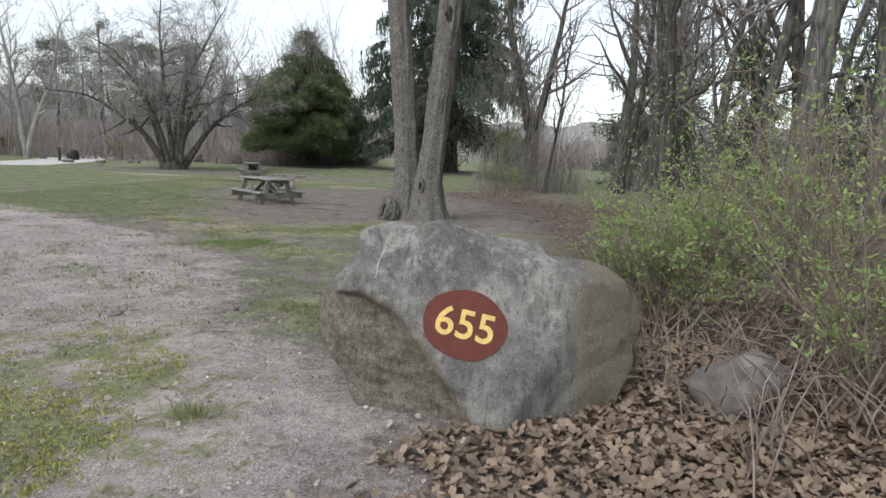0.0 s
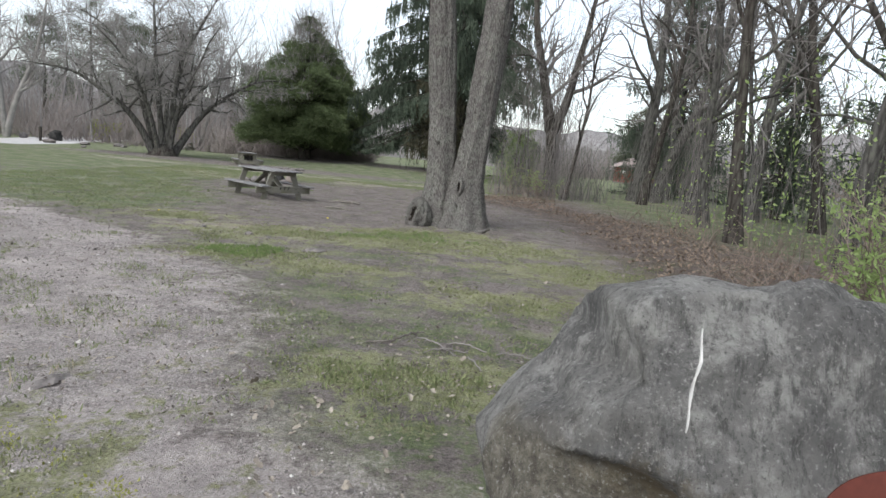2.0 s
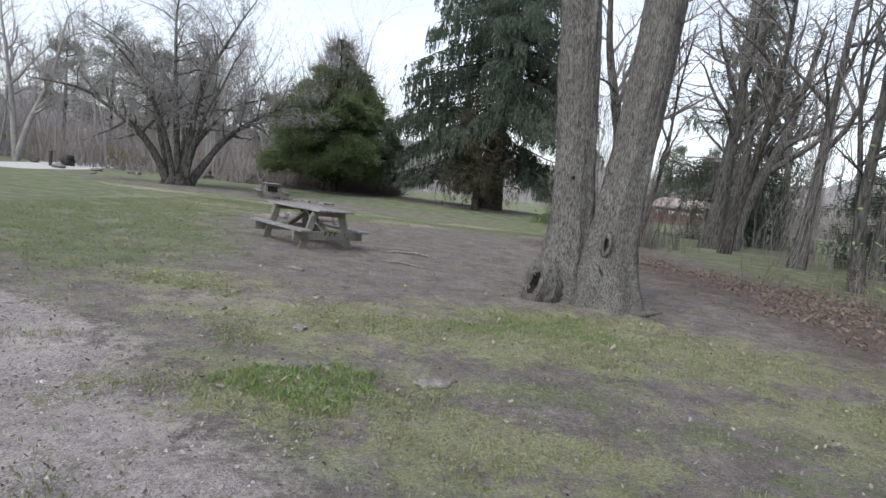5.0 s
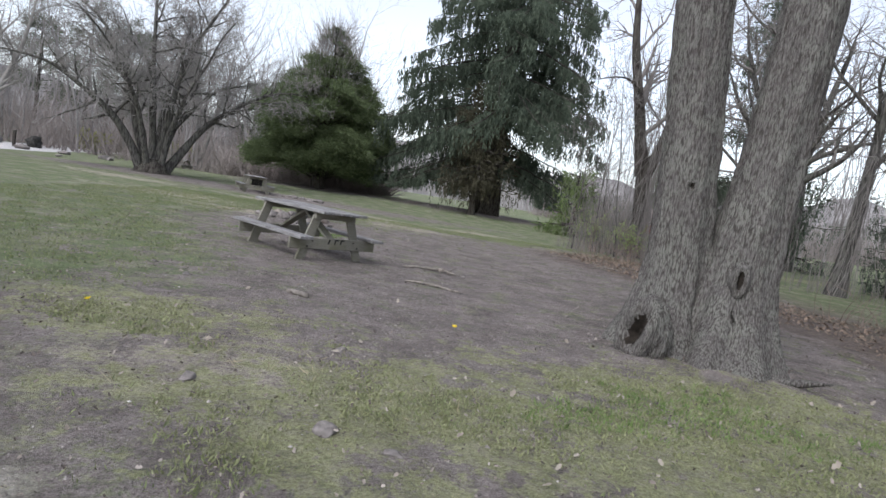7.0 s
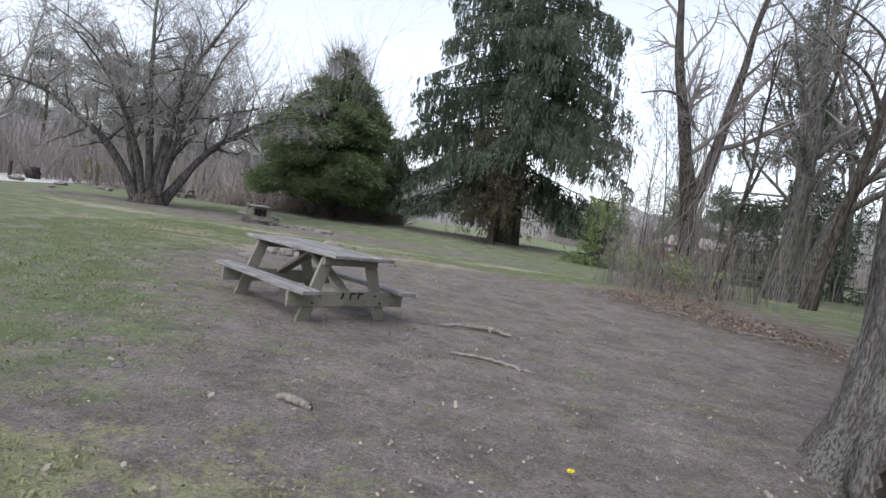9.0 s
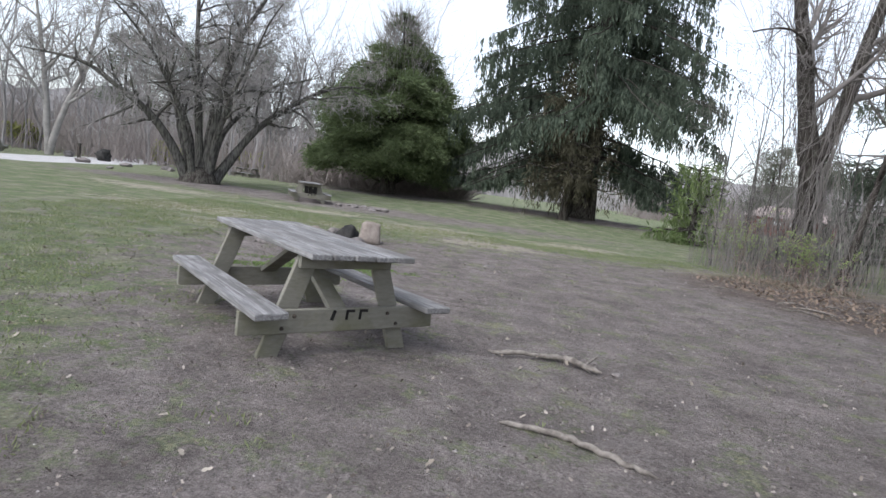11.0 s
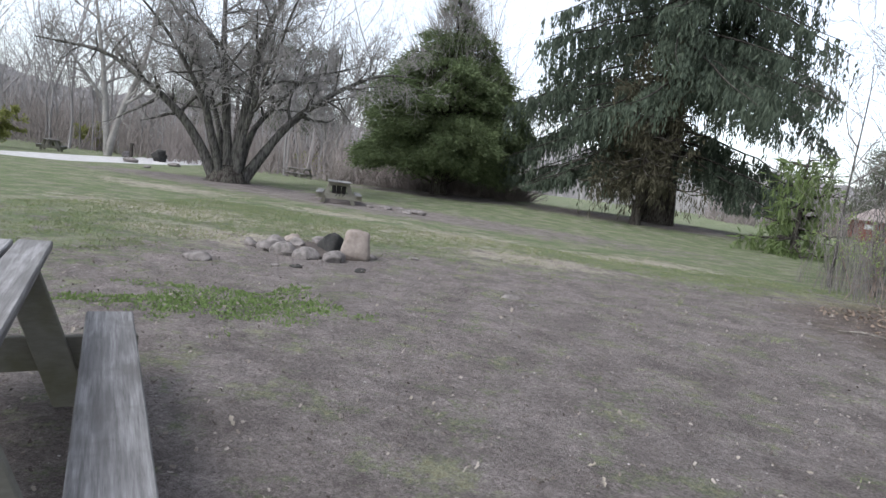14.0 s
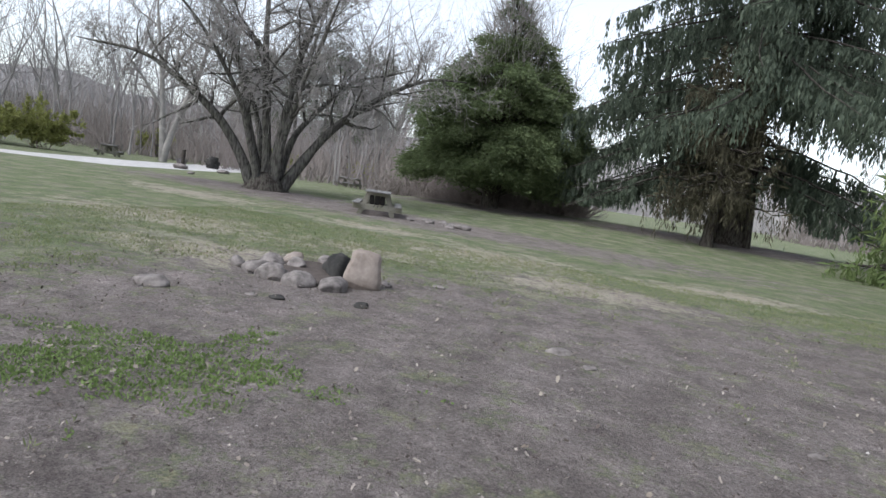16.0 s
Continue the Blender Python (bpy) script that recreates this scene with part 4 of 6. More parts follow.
# main stems: sideways, back and up from the foot, then the thickness
STEMS = ((((-0.40, 0, 0), (-0.92, -0.1, 1.05), (-1.52, -0.2, 2.1), (-2.55, -0.4, 3.2), (-4.5, -0.6, 4.3), (-6.5, -0.6, 4.3)), 0.20),
         (((-0.25, 0.1, 0), (-0.55, 0.2, 1.3), (-1.0, 0.4, 2.8), (-1.84, 0.7, 5.6), (-2.9, 1.0, 7.2), (-4.8, 1.4, 7.9)), 0.18),
         (((-0.05, 0, 0), (-0.15, 0, 1.5), (-0.27, -0.2, 3.0), (-0.57, -0.4, 6.2), (-0.5, -0.5, 9.4), (-0.4, -0.5, 10.6)), 0.19),
         (((0.15, 0, 0), (0.25, -0.1, 1.6), (0.45, -0.3, 3.5), (1.0, -0.5, 5.9), (2.0, -0.8, 8.0), (3.1, -1.0, 10.0)), 0.20),
         (((0.42, 0, 0), (0.95, 0.1, 1.05), (1.95, 0.3, 2.5), (3.3, 0.4, 3.9), (5.8, 0.5, 5.2), (7.0, 0.5, 5.2)), 0.20),
         (((0.25, 0.2, 0), (0.5, 0.5, 1.4), (0.95, 0.9, 2.8), (2.65, 1.6, 4.8), (5.0, 2.2, 5.6)), 0.15),
         (((0.2, -0.2, 0), (0.4, -0.5, 1.5), (0.9, -1.2, 3.4), (1.6, -2.2, 5.4), (2.6, -3.4, 7.0)), 0.14),
         (((-0.2, -0.2, 0), (-0.4, -0.6, 1.4), (-0.9, -1.4, 3.2), (-1.9, -2.6, 5.0), (-3.2, -3.8, 6.2)), 0.14),
         (((0, 0.3, 0), (0.1, 0.8, 1.6), (0.3, 1.8, 4.0), (0.8, 3.0, 6.5), (1.2, 3.8, 8.5)), 0.15),
         (((-0.2, 0.3, 0), (-0.5, 0.8, 1.6), (-1.3, 1.8, 3.8), (-2.6, 3.2, 5.8), (-4.0, 4.2, 6.8)), 0.14))


def spreading_tree():
    t = thing("spreading_tree", "broad leafless tree with many dark stems from one foot", "tree", at_ground(-16.9, 36.7, 26, sink=0.1))
    rng = np.random.default_rng(33)
    spec = [dict(kids=20, angle=66, ratio=0.29, bend=0.13, rise=0.05, steps=14, from_=0.36, taper=0.86),
            dict(kids=6, angle=50, ratio=0.52, bend=0.17, rise=0.0, steps=7, from_=0.15, taper=0.85),
            dict(kids=6, angle=52, ratio=0.60, bend=0.28, rise=-0.03, steps=4, from_=0.1, taper=0.85),
            dict(kids=2, angle=50, ratio=0.75, bend=0.3, rise=0.0, steps=2, from_=0.2, taper=0.9),
            dict(kids=0, angle=38, ratio=0.6, bend=0.2, rise=0.0, steps=2, from_=0.2, taper=0.9)]
    out = []
    for line, r in STEMS:
        limb_with_kids(rng, line, r, 0.02, spec, out)
    for lev, p, r in out:
        if lev > 1:
            np.maximum(r, 0.006, out=r)
        if lev == 0:
            put("stem", limbs([(lev, p, r)], 0, 0).mesh("stem", GREY_BARK, True), t)
    put("bough_work", limbs(out, 1, 1).mesh("bough_work", GREY_BARK, True), t)
    put("crown", limbs(out, 2, 9).mesh("crown", FINE_TWIG, True), t, "fine grey leafless twigs")
    v = fat_trunk([(0, 0, -0.1), (0, 0, 0.2), (0, 0, 0.5), (0, 0, 0.75)], [0.62, 0.58, 0.50, 0.30], 48, 40, 7.0, 0.35, (), 0.06)
    put("bole", v, t)
    v.materials[0] = DARK_BARK
    return t


spreading_tree()


# ---------------------------------------------------------------- conifers
def yew():
    """An egg-shaped evergreen of many flat, drooping sprays, thinning to grey twigs at the tip."""
    t = thing("yew_tree", "dense dark green rounded evergreen with boughs near the ground", "tree", at_ground(-11.4, 48.0, sink=0.05))
    rng = np.random.default_rng(40)
    HZ, HR = (0.8, 1.5, 3.0, 4.5, 6.0, 7.5, 9.0, 10.5, 11.2), (3.0, 4.1, 4.3, 4.0, 3.4, 2.5, 1.5, 0.7, 0.3)
    heap = Heap()
    for k in range(5):
        a = rng.uniform(0, 6.28)
        heap.add(*tube([(0.2 * math.cos(a), 0.2 * math.sin(a), 0), (0.3 * math.cos(a), 0.3 * math.sin(a), 2), (0.1, 0, 9)], [0.32, 0.24, 0.04], 8))
    pads = 460
    z = np.r_[1.25 + 7.2 * rng.random(pads - 30) ** 1.05, rng.uniform(8.0, 10.4, 30)]
    a = rng.uniform(0, 2 * np.pi, pads)
    lump = 1 + np.array([noise.noise(Vector((math.cos(q) * 1.5, math.sin(q) * 1.5, h * 0.5))) for q, h in zip(a, z)]) * 0.26
    reach = np.interp(z, HZ, HR) * lump * np.where(rng.random(pads) < 0.3, rng.uniform(0.45, 0.75, pads), rng.uniform(0.82, 1.04, pads))
    wide = np.interp(z, [1, 5, 8, 10.5], [0.78, 0.70, 0.50, 0.22]) * rng.uniform(0.7, 1.25, pads)
    leaf = Heap()
    for q, h, r, w in zip(a, z, reach, wide):
        o, side = np.array([math.cos(q), math.sin(q), 0]), np.array([-math.sin(q), math.cos(q), 0])
        heap.add(*tube([(0, 0, max(h - 0.25 * r, 0.5)), o * r * 0.55 + [0, 0, h + 0.12], o * r + [0, 0, h - 0.05]], [0.07, 0.045, 0.012], 4))
        n = int((720 if h < 7.0 else 240) * (w / 0.9) ** 1.3)
        u, v = rng.normal(0, 0.48, n), rng.normal(0, 0.5, n)
        drop = -0.28 * (u + 0.5 * v * v) + rng.normal(0, 0.24, n)
        at = o * (r - 0.25 + u * w)[:, None] + side * (v * w)[:, None] + np.c_[np.zeros((n, 2)), h + drop * w]
        way = o + side * np.sign(v)[:, None] * 0.55 + np.array([0, 0, -0.18])
        keep = at[:, 2] > 0.6
        leaf.add(*sprays(rng, at[keep], way[keep], 0.23, 0.056, 0.45))
    put("trunk", heap.mesh("trunk", DARK_BARK, True), t)
    put("foliage", leaf.mesh("foliage", YEW), t)
    heap = Heap()
    for k in range(1300):
        q, h = rng.uniform(0, 6.28), 5.0 + 5.6 * rng.random() ** 0.8
        p = np.array([math.cos(q), math.sin(q), 0]) * rng.uniform(0.3, 1.0) * np.interp(h, HZ, HR) + [0, 0, h - 0.6]
        d = np.array([math.cos(q) * 0.25, math.sin(q) * 0.25, 0.55]) + rng.normal(0, 0.16, 3)
        heap.add(*tube([p, p + d, p + d * 1.9 + rng.normal(0, 0.12, 3)], [0.016, 0.011, 0.005], 3))
    put("bare_twig_top", heap.mesh("bare_twig_top", FINE_TWIG, True), t, "grey bare twigs at the crown's tip")
    return t


def weeping_spruce():
    """A huge old spruce: long boughs whose side branches hang in curtains."""
    t = thing("spruce_tree", "tall old spruce with hanging dark boughs reaching almost to the ground", "tree", at_ground(0.1, 48.0, sink=0.1))
    rng = np.random.default_rng(50)
    HZ, HR = (2.6, 4.5, 8.0, 12.0, 15.0, 19.0, 23.0, 26.0), (7.6, 8.3, 8.3, 7.8, 7.0, 5.0, 2.4, 0.3)
    trunk, leaf = Heap(), Heap()
    trunk.add(*tube([(0, 0, 0), (0, 0, 0.4), (0.03, 0, 1.6), (0, 0.05, 13), (0, 0, 26)], [0.95, 0.72, 0.56, 0.36, 0.02], 16))
    for x, y, r in ((-0.75, -0.3, 0.2), (0.6, -0.55, 0.17)):
        trunk.add(*tube([(x, y, 0), (x * 0.95, y, 1.2), (x * 0.7, y * 0.6, 3.5), (x * 0.4, y * 0.3, 9)], [r * 1.3, r, r * 0.9, r * 0.4], 8))
    ats, hangs = [], []
    z = 3.7
    while z < 25.5:
        f = z / 26
        for k in range(int(rng.integers(5, 8)) if z < 17 else 4):
            a = rng.uniform(0, 2 * np.pi)
            if noise.noise(Vector((math.cos(a) * 1.5, math.sin(a) * 1.5, z * 0.30 + 4))) < -0.32:
                continue
            l = np.interp(z, HZ, HR) * (1.0 - 0.42 * rng.random() ** 1.6) * (1.03 - 0.2 * max(0.0, math.cos(a)))
            fall = np.interp(z, [3, 6, 14, 25], [0.30, 0.40, 0.32, 0.0]) * rng.uniform(0.6, 1.35)
            s = np.linspace(0, 1, 11)
            turn = a + rng.normal(0, 0.18) * s
            line = np.c_[np.cos(turn) * l * s, np.sin(turn) * l * s, z + l * (0.06 * s - (fall + 0.14) * s**1.6 + 0.08 * s**4)] + rng.normal(0, 0.03, (11, 3))
            trunk.add(*tube(line, 0.014 + 0.065 * (l / 8) * (1 - s), 5))
            for b in range(int(l * 3.8)):
                u = rng.uniform(0.18, 1.0)
                p = np.array([np.interp(u, s, line[:, c]) for c in range(3)])
                hand = 1 if b % 2 else -1
                way = np.array([math.cos(a + hand * 0.95), math.sin(a + hand * 0.95), 0])
                bl = l * rng.uniform(0.10, 0.22) * (1.25 - 0.7 * u)
                n = max(3, int(bl / 0.13))
                g = rng.uniform(0, 1, n)
                ats.append(p + way * (bl * g)[:, None] + np.c_[np.zeros((n, 2)), -0.35 * bl * g**1.5] + rng.normal(0, 0.03, (n, 3)))
                hangs.append(np.full(n, rng.lognormal(-0.25, 0.42) * np.interp(f, [0, 0.6, 1], [1.15, 0.95, 0.4])))
        z += rng.uniform(0.36, 0.62)
    at, hang = np.concatenate(ats), np.concatenate(hangs)
    hang = np.minimum(hang * rng.uniform(0.6, 1.25, len(hang)), np.maximum(at[:, 2] - 1.15, 0.1))
    ok = at[:, 2] > 1.2
    at, hang = at[ok], hang[ok]
    down = np.tile([0, 0, -1.0], (len(at), 1))
    for g in (0.0, 0.16, 0.34, 0.52, 0.7, 0.88):
        leaf.add(*sprays(rng, at + down * (hang * (g + 0.08 * rng.random(len(at))))[:, None] + rng.normal(0, 0.025, at.shape), down, 0.30, 0.095 * (1.15 - 0.5 * g), 0.26))
    put("trunk", trunk.mesh("trunk", DARK_BARK, True), t)
    put("foliage", leaf.mesh("foliage", SPRUCE), t)
    return t


def spruce(name, label, x, y, height, reach, seed, low=1.7, step=0.42, dense=0.13, mat=None):
    t = thing(name, label, "tree", at_ground(x, y, sink=0.1))
    rng = np.random.default_rng(seed)
    trunk, leaf = Heap(), Heap()
    trunk.add(*tube([(0, 0, 0), (0.0, 0, 0.5), (0.03, 0, 1.6), (0, 0.05, height * 0.5), (0, 0, height)], [0.034 * height, 0.026 * height, 0.021 * height, 0.012 * height, 0.01], 14))
    ats, ways, lens = [], [], []
    z = low
    while z < height - 0.4:
        f = (z - low) / (height - low)
        for k in range(int(rng.integers(4, 7))):
            a = rng.uniform(0, 2 * np.pi)
            if noise.noise(Vector((math.cos(a) * 1.6, math.sin(a) * 1.6, z * 0.35 + seed))) < (-0.24 if f > 0.33 else -0.45):
                continue
            l = reach * (1 - f) ** 0.62 * rng.uniform(0.62, 1.08) + 0.25
            droop = -0.36 + 0.60 * f
            s = np.linspace(0, 1, 7)
            out = np.c_[np.cos(a + 0.15 * s) * l * s, np.sin(a + 0.15 * s) * l * s, z + l * (droop * s + 0.16 * s**3) + rng.normal(0, 0.04, 7)]
            trunk.add(*tube(out, 0.012 + 0.055 * (l / reach) * (1 - s), 4))
            m = max(3, int(l / dense))
            u = rng.uniform(0.12, 1, m)
            p = np.stack([np.interp(u, s, out[:, c]) for c in range(3)], 1)
            side = rng.normal(0, 0.22, (m, 1)) * np.array([[-math.sin(a), math.cos(a), 0]])
            ats.append(p + side), lens.append(rng.uniform(0.25, 1.2, m) * (0.45 + 0.85 * (1 - f)))
        z += step * rng.uniform(0.7, 1.3)
    at, hang = np.concatenate(ats), np.concatenate(lens)
    down = np.array([0, 0, -1.0])
    for k in range(12):
        g = rng.random(len(at))
        q = at + down * (hang * g)[:, None] + rng.normal(0, 0.05, at.shape)
        leaf.add(*sprays(rng, q, np.tile(down, (len(at), 1)), 0.30, 0.05, 0.32))
    q = at + rng.normal(0, 0.1, at.shape)
    leaf.add(*sprays(rng, q, at * [1, 1, 0] / (np.linalg.norm(at[:, :2], axis=1, keepdims=True) + 0.1), 0.45, 0.11, 0.5))
    put("trunk", trunk.mesh("trunk", DARK_BARK, True), t)
    put("foliage", leaf.mesh("foliage", mat or SPRUCE), t)
    return t


yew()
weeping_spruce()
spruce("young_spruce", "slim dead-topped young conifer in front of the spruce", -1.15, 44.6, 8.5, 2.9, 52, 2.4, 0.42, 0.17, mottled("browning_needles", (0.045, 0.043, 0.028), (0.09, 0.083, 0.055), 2.0))
spruce("hemlock_tree", "dark evergreen standing behind the leaning trunks", 15.5, 44.0, 17.0, 5.2, 53, 1.2, 0.42, 0.14)
HEMLOCK = spruce("hemlock_tree", "dark evergreen deep in the thicket", 20.0, 26.0, 16.0, 5.0, 54, 1.5, 0.44, 0.16)
for x, y in ((14.5, 29.0), (17.0, 22.5)):
    copy_thing(HEMLOCK, at_ground(x, y, 70 * x) @ Matrix.Scale(0.55, 4))
spruce("cedar_tree", "small green cedar at the edge of the lawn", 4.0, 40.0, 4.2, 1.7, 55, 0.3, 0.24, 0.13, CEDAR)


def pine(x, y, h, seed, label):
    t = thing("pine_tree", label, "tree", at_ground(x, y))
    rng = np.random.default_rng(seed)
    trunk, leaf = Heap(), Heap()
    trunk.add(*tube([(0, 0, 0), (0.1, 0, h * 0.5), (0, 0, h)], [0.3, 0.22, 0.04], 7))
    for k in range(46):
        z = h * rng.uniform(0.25, 0.98)
        l, a = h * 0.26 * (1.15 - z / h) + 0.8, rng.uniform(0, 6.28)
        tip = np.array([math.cos(a) * l, math.sin(a) * l, z + 0.5])
        trunk.add(*tube([(0, 0, z), tip * [0.5, 0.5, 1], tip], [0.07, 0.05, 0.02], 3))
        m = 150
        q = np.array([0, 0, z]) + (tip - [0, 0, z]) * rng.uniform(0.35, 1.05, (m, 1)) + rng.normal(0, 0.35, (m, 3))
        leaf.add(*sprays(rng, q, np.tile([math.cos(a) * 0.4, math.sin(a) * 0.4, 0.6], (m, 1)), 0.5, 0.085, 0.7))
    put("trunk", trunk.mesh("trunk", DARK_BARK, True), t)
    put("foliage", leaf.mesh("foliage", PINE), t)
    return t


for k, (x, y, h) in enumerate(((-46, 88, 17), (-52, 90, 19), (-41, 86, 15), (-60, 92, 17), (-36.5, 84, 14.5), (30, 97, 11), (38, 100, 12), (-30, 92, 12))):
    pine(x, y, h, 60 + k, "olive-green pine rising over the leafless woods")


# ---------------------------------------------------------------- trees along the right edge of the clearing
SPEC_MID = [dict(kids=9, angle=42, ratio=0.45, bend=0.05, rise=0.08, steps=10, from_=0.28, taper=0.8),
            dict(kids=7, angle=45, ratio=0.52, bend=0.14, rise=0.05, steps=6, from_=0.2, taper=0.85),
            dict(kids=4, angle=42, ratio=0.6, bend=0.2, rise=0.02, steps=3, from_=0.15, taper=0.85),
            dict(kids=1, angle=40, ratio=0.6, bend=0.22, rise=0.0, steps=2, from_=0.2, taper=0.9),
            dict(kids=0, angle=40, ratio=0.6, bend=0.22, rise=0.0, steps=2, from_=0.2, taper=0.9)]


def edge_tree(x, y, way, length, r, seed, label, mat=None, name="bare_tree", group="leafless trees at the clearing's edge", split=1):
    rng = np.random.default_rng(seed)
    out = []
    grow(rng, (0, 0, -0.1), way, length, r, 0, SPEC_MID, out)
    lev, p, rad = out[0]
    rad[0] *= 1.55
    rad[1] *= 1.08
    return tree_thing(name, label, "tree", at_ground(x, y), out, mat or GREY_BARK, TWIG, split, group, (14, 9, 5, 4, 3, 3))


def hang_vines(t, rng, count, tall, wide, lean=0.0, mat=None):
    """Bare vines round a trunk, some clinging, some hanging loose."""
    vines = Heap()
    for k in range(count):
        loose = k % 5 < 3
        a, r0 = rng.uniform(0, 6.28), rng.uniform(0.1, wide) if loose else rng.uniform(0.0, 0.3)
        z1 = rng.uniform(0.35, 1.0) * tall
        s = np.linspace(0, 1, 13)
        near = 0.20 + 0.10 * np.sin(s * 7 + a * 3)
        out = r0 * ((1 - s) ** 1.6 if k % 2 else 0.35 + 0.65 * np.abs(2 * s - 0.9))
        p = np.c_[np.cos(a + s * 1.5) * (out + near), np.sin(a + s * 1.5) * (out + near), s * z1] + rng.normal(0, 0.06, (13, 3)).cumsum(0) * 0.7
        p[0, 2] = -0.02
        p[:, 0] += lean * p[:, 2] + np.where(p[:, 2] > 3.2, 0.22 * (p[:, 2] - 3.2), 0) * (1 if k % 2 else -0.9)
        vines.add(*tube(p, np.full(13, rng.uniform(0.004, 0.008) if loose else rng.uniform(0.006, 0.015)), 4))
    put("vine_tangle", vines.mesh("vine_tangle", mat or TWIG, True), t, "tangle of pale bare vines")


def vine_tree():
    t = thing("vine_tree", "forked dark tree hung with bare vines", "tree", at_ground(4.35, 31.0, 20, sink=0.1) @ Matrix.Scale(1.17, 4))
    rng = np.random.default_rng(70)
    trunk = curve_through(((0, 0, -0.1), (0.03, 0, 0.6), (0.0, 0, 1.6), (-0.08, 0, 2.4), (-0.12, 0, 3.0)), 16, rng, 0.012)
    heap = Heap()
    heap.add(*tube(trunk, np.interp(np.linspace(0, 1, 16), [0, 0.18, 0.5, 1], [0.38, 0.25, 0.215, 0.22]), 16))
    put("trunk", heap.mesh("trunk", DARK_BARK, True), t)
    spec = [dict(SPEC_MID[0], kids=12, ratio=0.30, angle=58, from_=0.12)] + SPEC_MID[1:]
    out = []
    limb_with_kids(rng, ((-0.14, 0, 2.75), (-0.30, 0.05, 3.5), (-0.48, 0, 4.3), (-1.05, 0, 5.9), (-1.25, 0.1, 7.2), (-1.4, 0.2, 8.6), (-1.9, 0.4, 11.5)), 0.20, 0.06, spec, out, 22, 0.05)
    limb_with_kids(rng, ((-0.06, 0, 2.75), (0.22, 0, 3.3), (0.66, -0.1, 4.9), (0.90, -0.1, 6.6), (1.35, -0.2, 8.8), (2.0, -0.2, 11.5)), 0.18, 0.05, spec, out, 22, 0.05)
    limb_with_kids(rng, ((-0.62, 0, 4.7), (-1.0, -0.3, 5.3), (-1.9, -0.6, 5.5), (-2.8, -0.9, 5.2)), 0.06, 0.015, spec, out, 12, 0.07)
    for o in out:
        if o[0] == 0:
            put("limb", limbs([o], 0, 0, (10,) * 6).mesh("limb", DARK_BARK, True), t)
    put("crown", limbs(out, 1, 9).mesh("crown", TWIG, True), t)
    hang_vines(t, rng, 110, 8.0, 1.5)
    return t


vine_tree()
for k, (x, y, h) in enumerate(((2.6, 30.2, 5.6), (3.3, 29.7, 6.4), (2.0, 30.8, 4.8), (5.5, 31.6, 6.5), (3.0, 31.4, 5.2))):
    edge_tree(x, y, (-0.08 + 0.05 * k, 0.03, 1), h, 0.035, 180 + k, "thin twiggy sapling beside the vine tree", None, "sapling", "saplings beside the vine tree", 0)
edge_tree(4.9, 29.6, (0.16, 0, 1), 9.0, 0.10, 71, "slender dark trunk leaning over the lawn", DARK_BARK, "leaning_tree")
STOUT = edge_tree(10.1, 35.0, (0.13, 0, 1), 13.0, 0.40, 72, "stout grey tree hung with bare vines")
hang_vines(STOUT, np.random.default_rng(171), 70, 10.0, 1.6, 0.1)
edge_tree(11.2, 35.4, (0.34, 0.05, 1), 12.0, 0.36, 73, "grey tree leaning away from its neighbour")
WRAPPED = edge_tree(9.7, 27.0, (0.05, 0, 1), 12.0, 0.22, 74, "grey trunk wrapped in bare vines")
hang_vines(WRAPPED, np.random.default_rng(172), 70, 8.0, 1.5, 0.04)
edge_tree(6.3, 16.4, (-0.05, 0, 1), 12.0, 0.17, 75, "dark trunk at the edge of the thicket", DARK_BARK)
edge_tree(8.0, 11.0, (0.05, 0, 1), 13.0, 0.20, 76, "grey trunk standing in brambles")
KIN = [edge_tree(13.5, 40.0, (0.1, 0, 1), 13.0, 0.26, 77, "grey leafless tree in the thicket"),
       edge_tree(12.0, 22.0, (-0.1, 0, 1), 13.0, 0.20, 78, "slim dark leafless tree in the thicket", DARK_BARK),
       edge_tree(10.5, 17.5, (0.15, 0.1, 1), 11.0, 0.15, 79, "slim leafless tree in the thicket")]
for k, (x, y) in enumerate(((16.5, 41), (18, 34), (14, 30), (16, 25), (12.5, 14), (15, 18), (10, 8.5), (13, 10), (7.4, 20.5), (11.5, 25.5), (8.6, 14), (17, 12), (20, 20), (9.2, 31.5), (6.8, 13.2), (5.6, 9.6))):
    copy_thing(KIN[k % 3], at_ground(x, y, 67 * k))


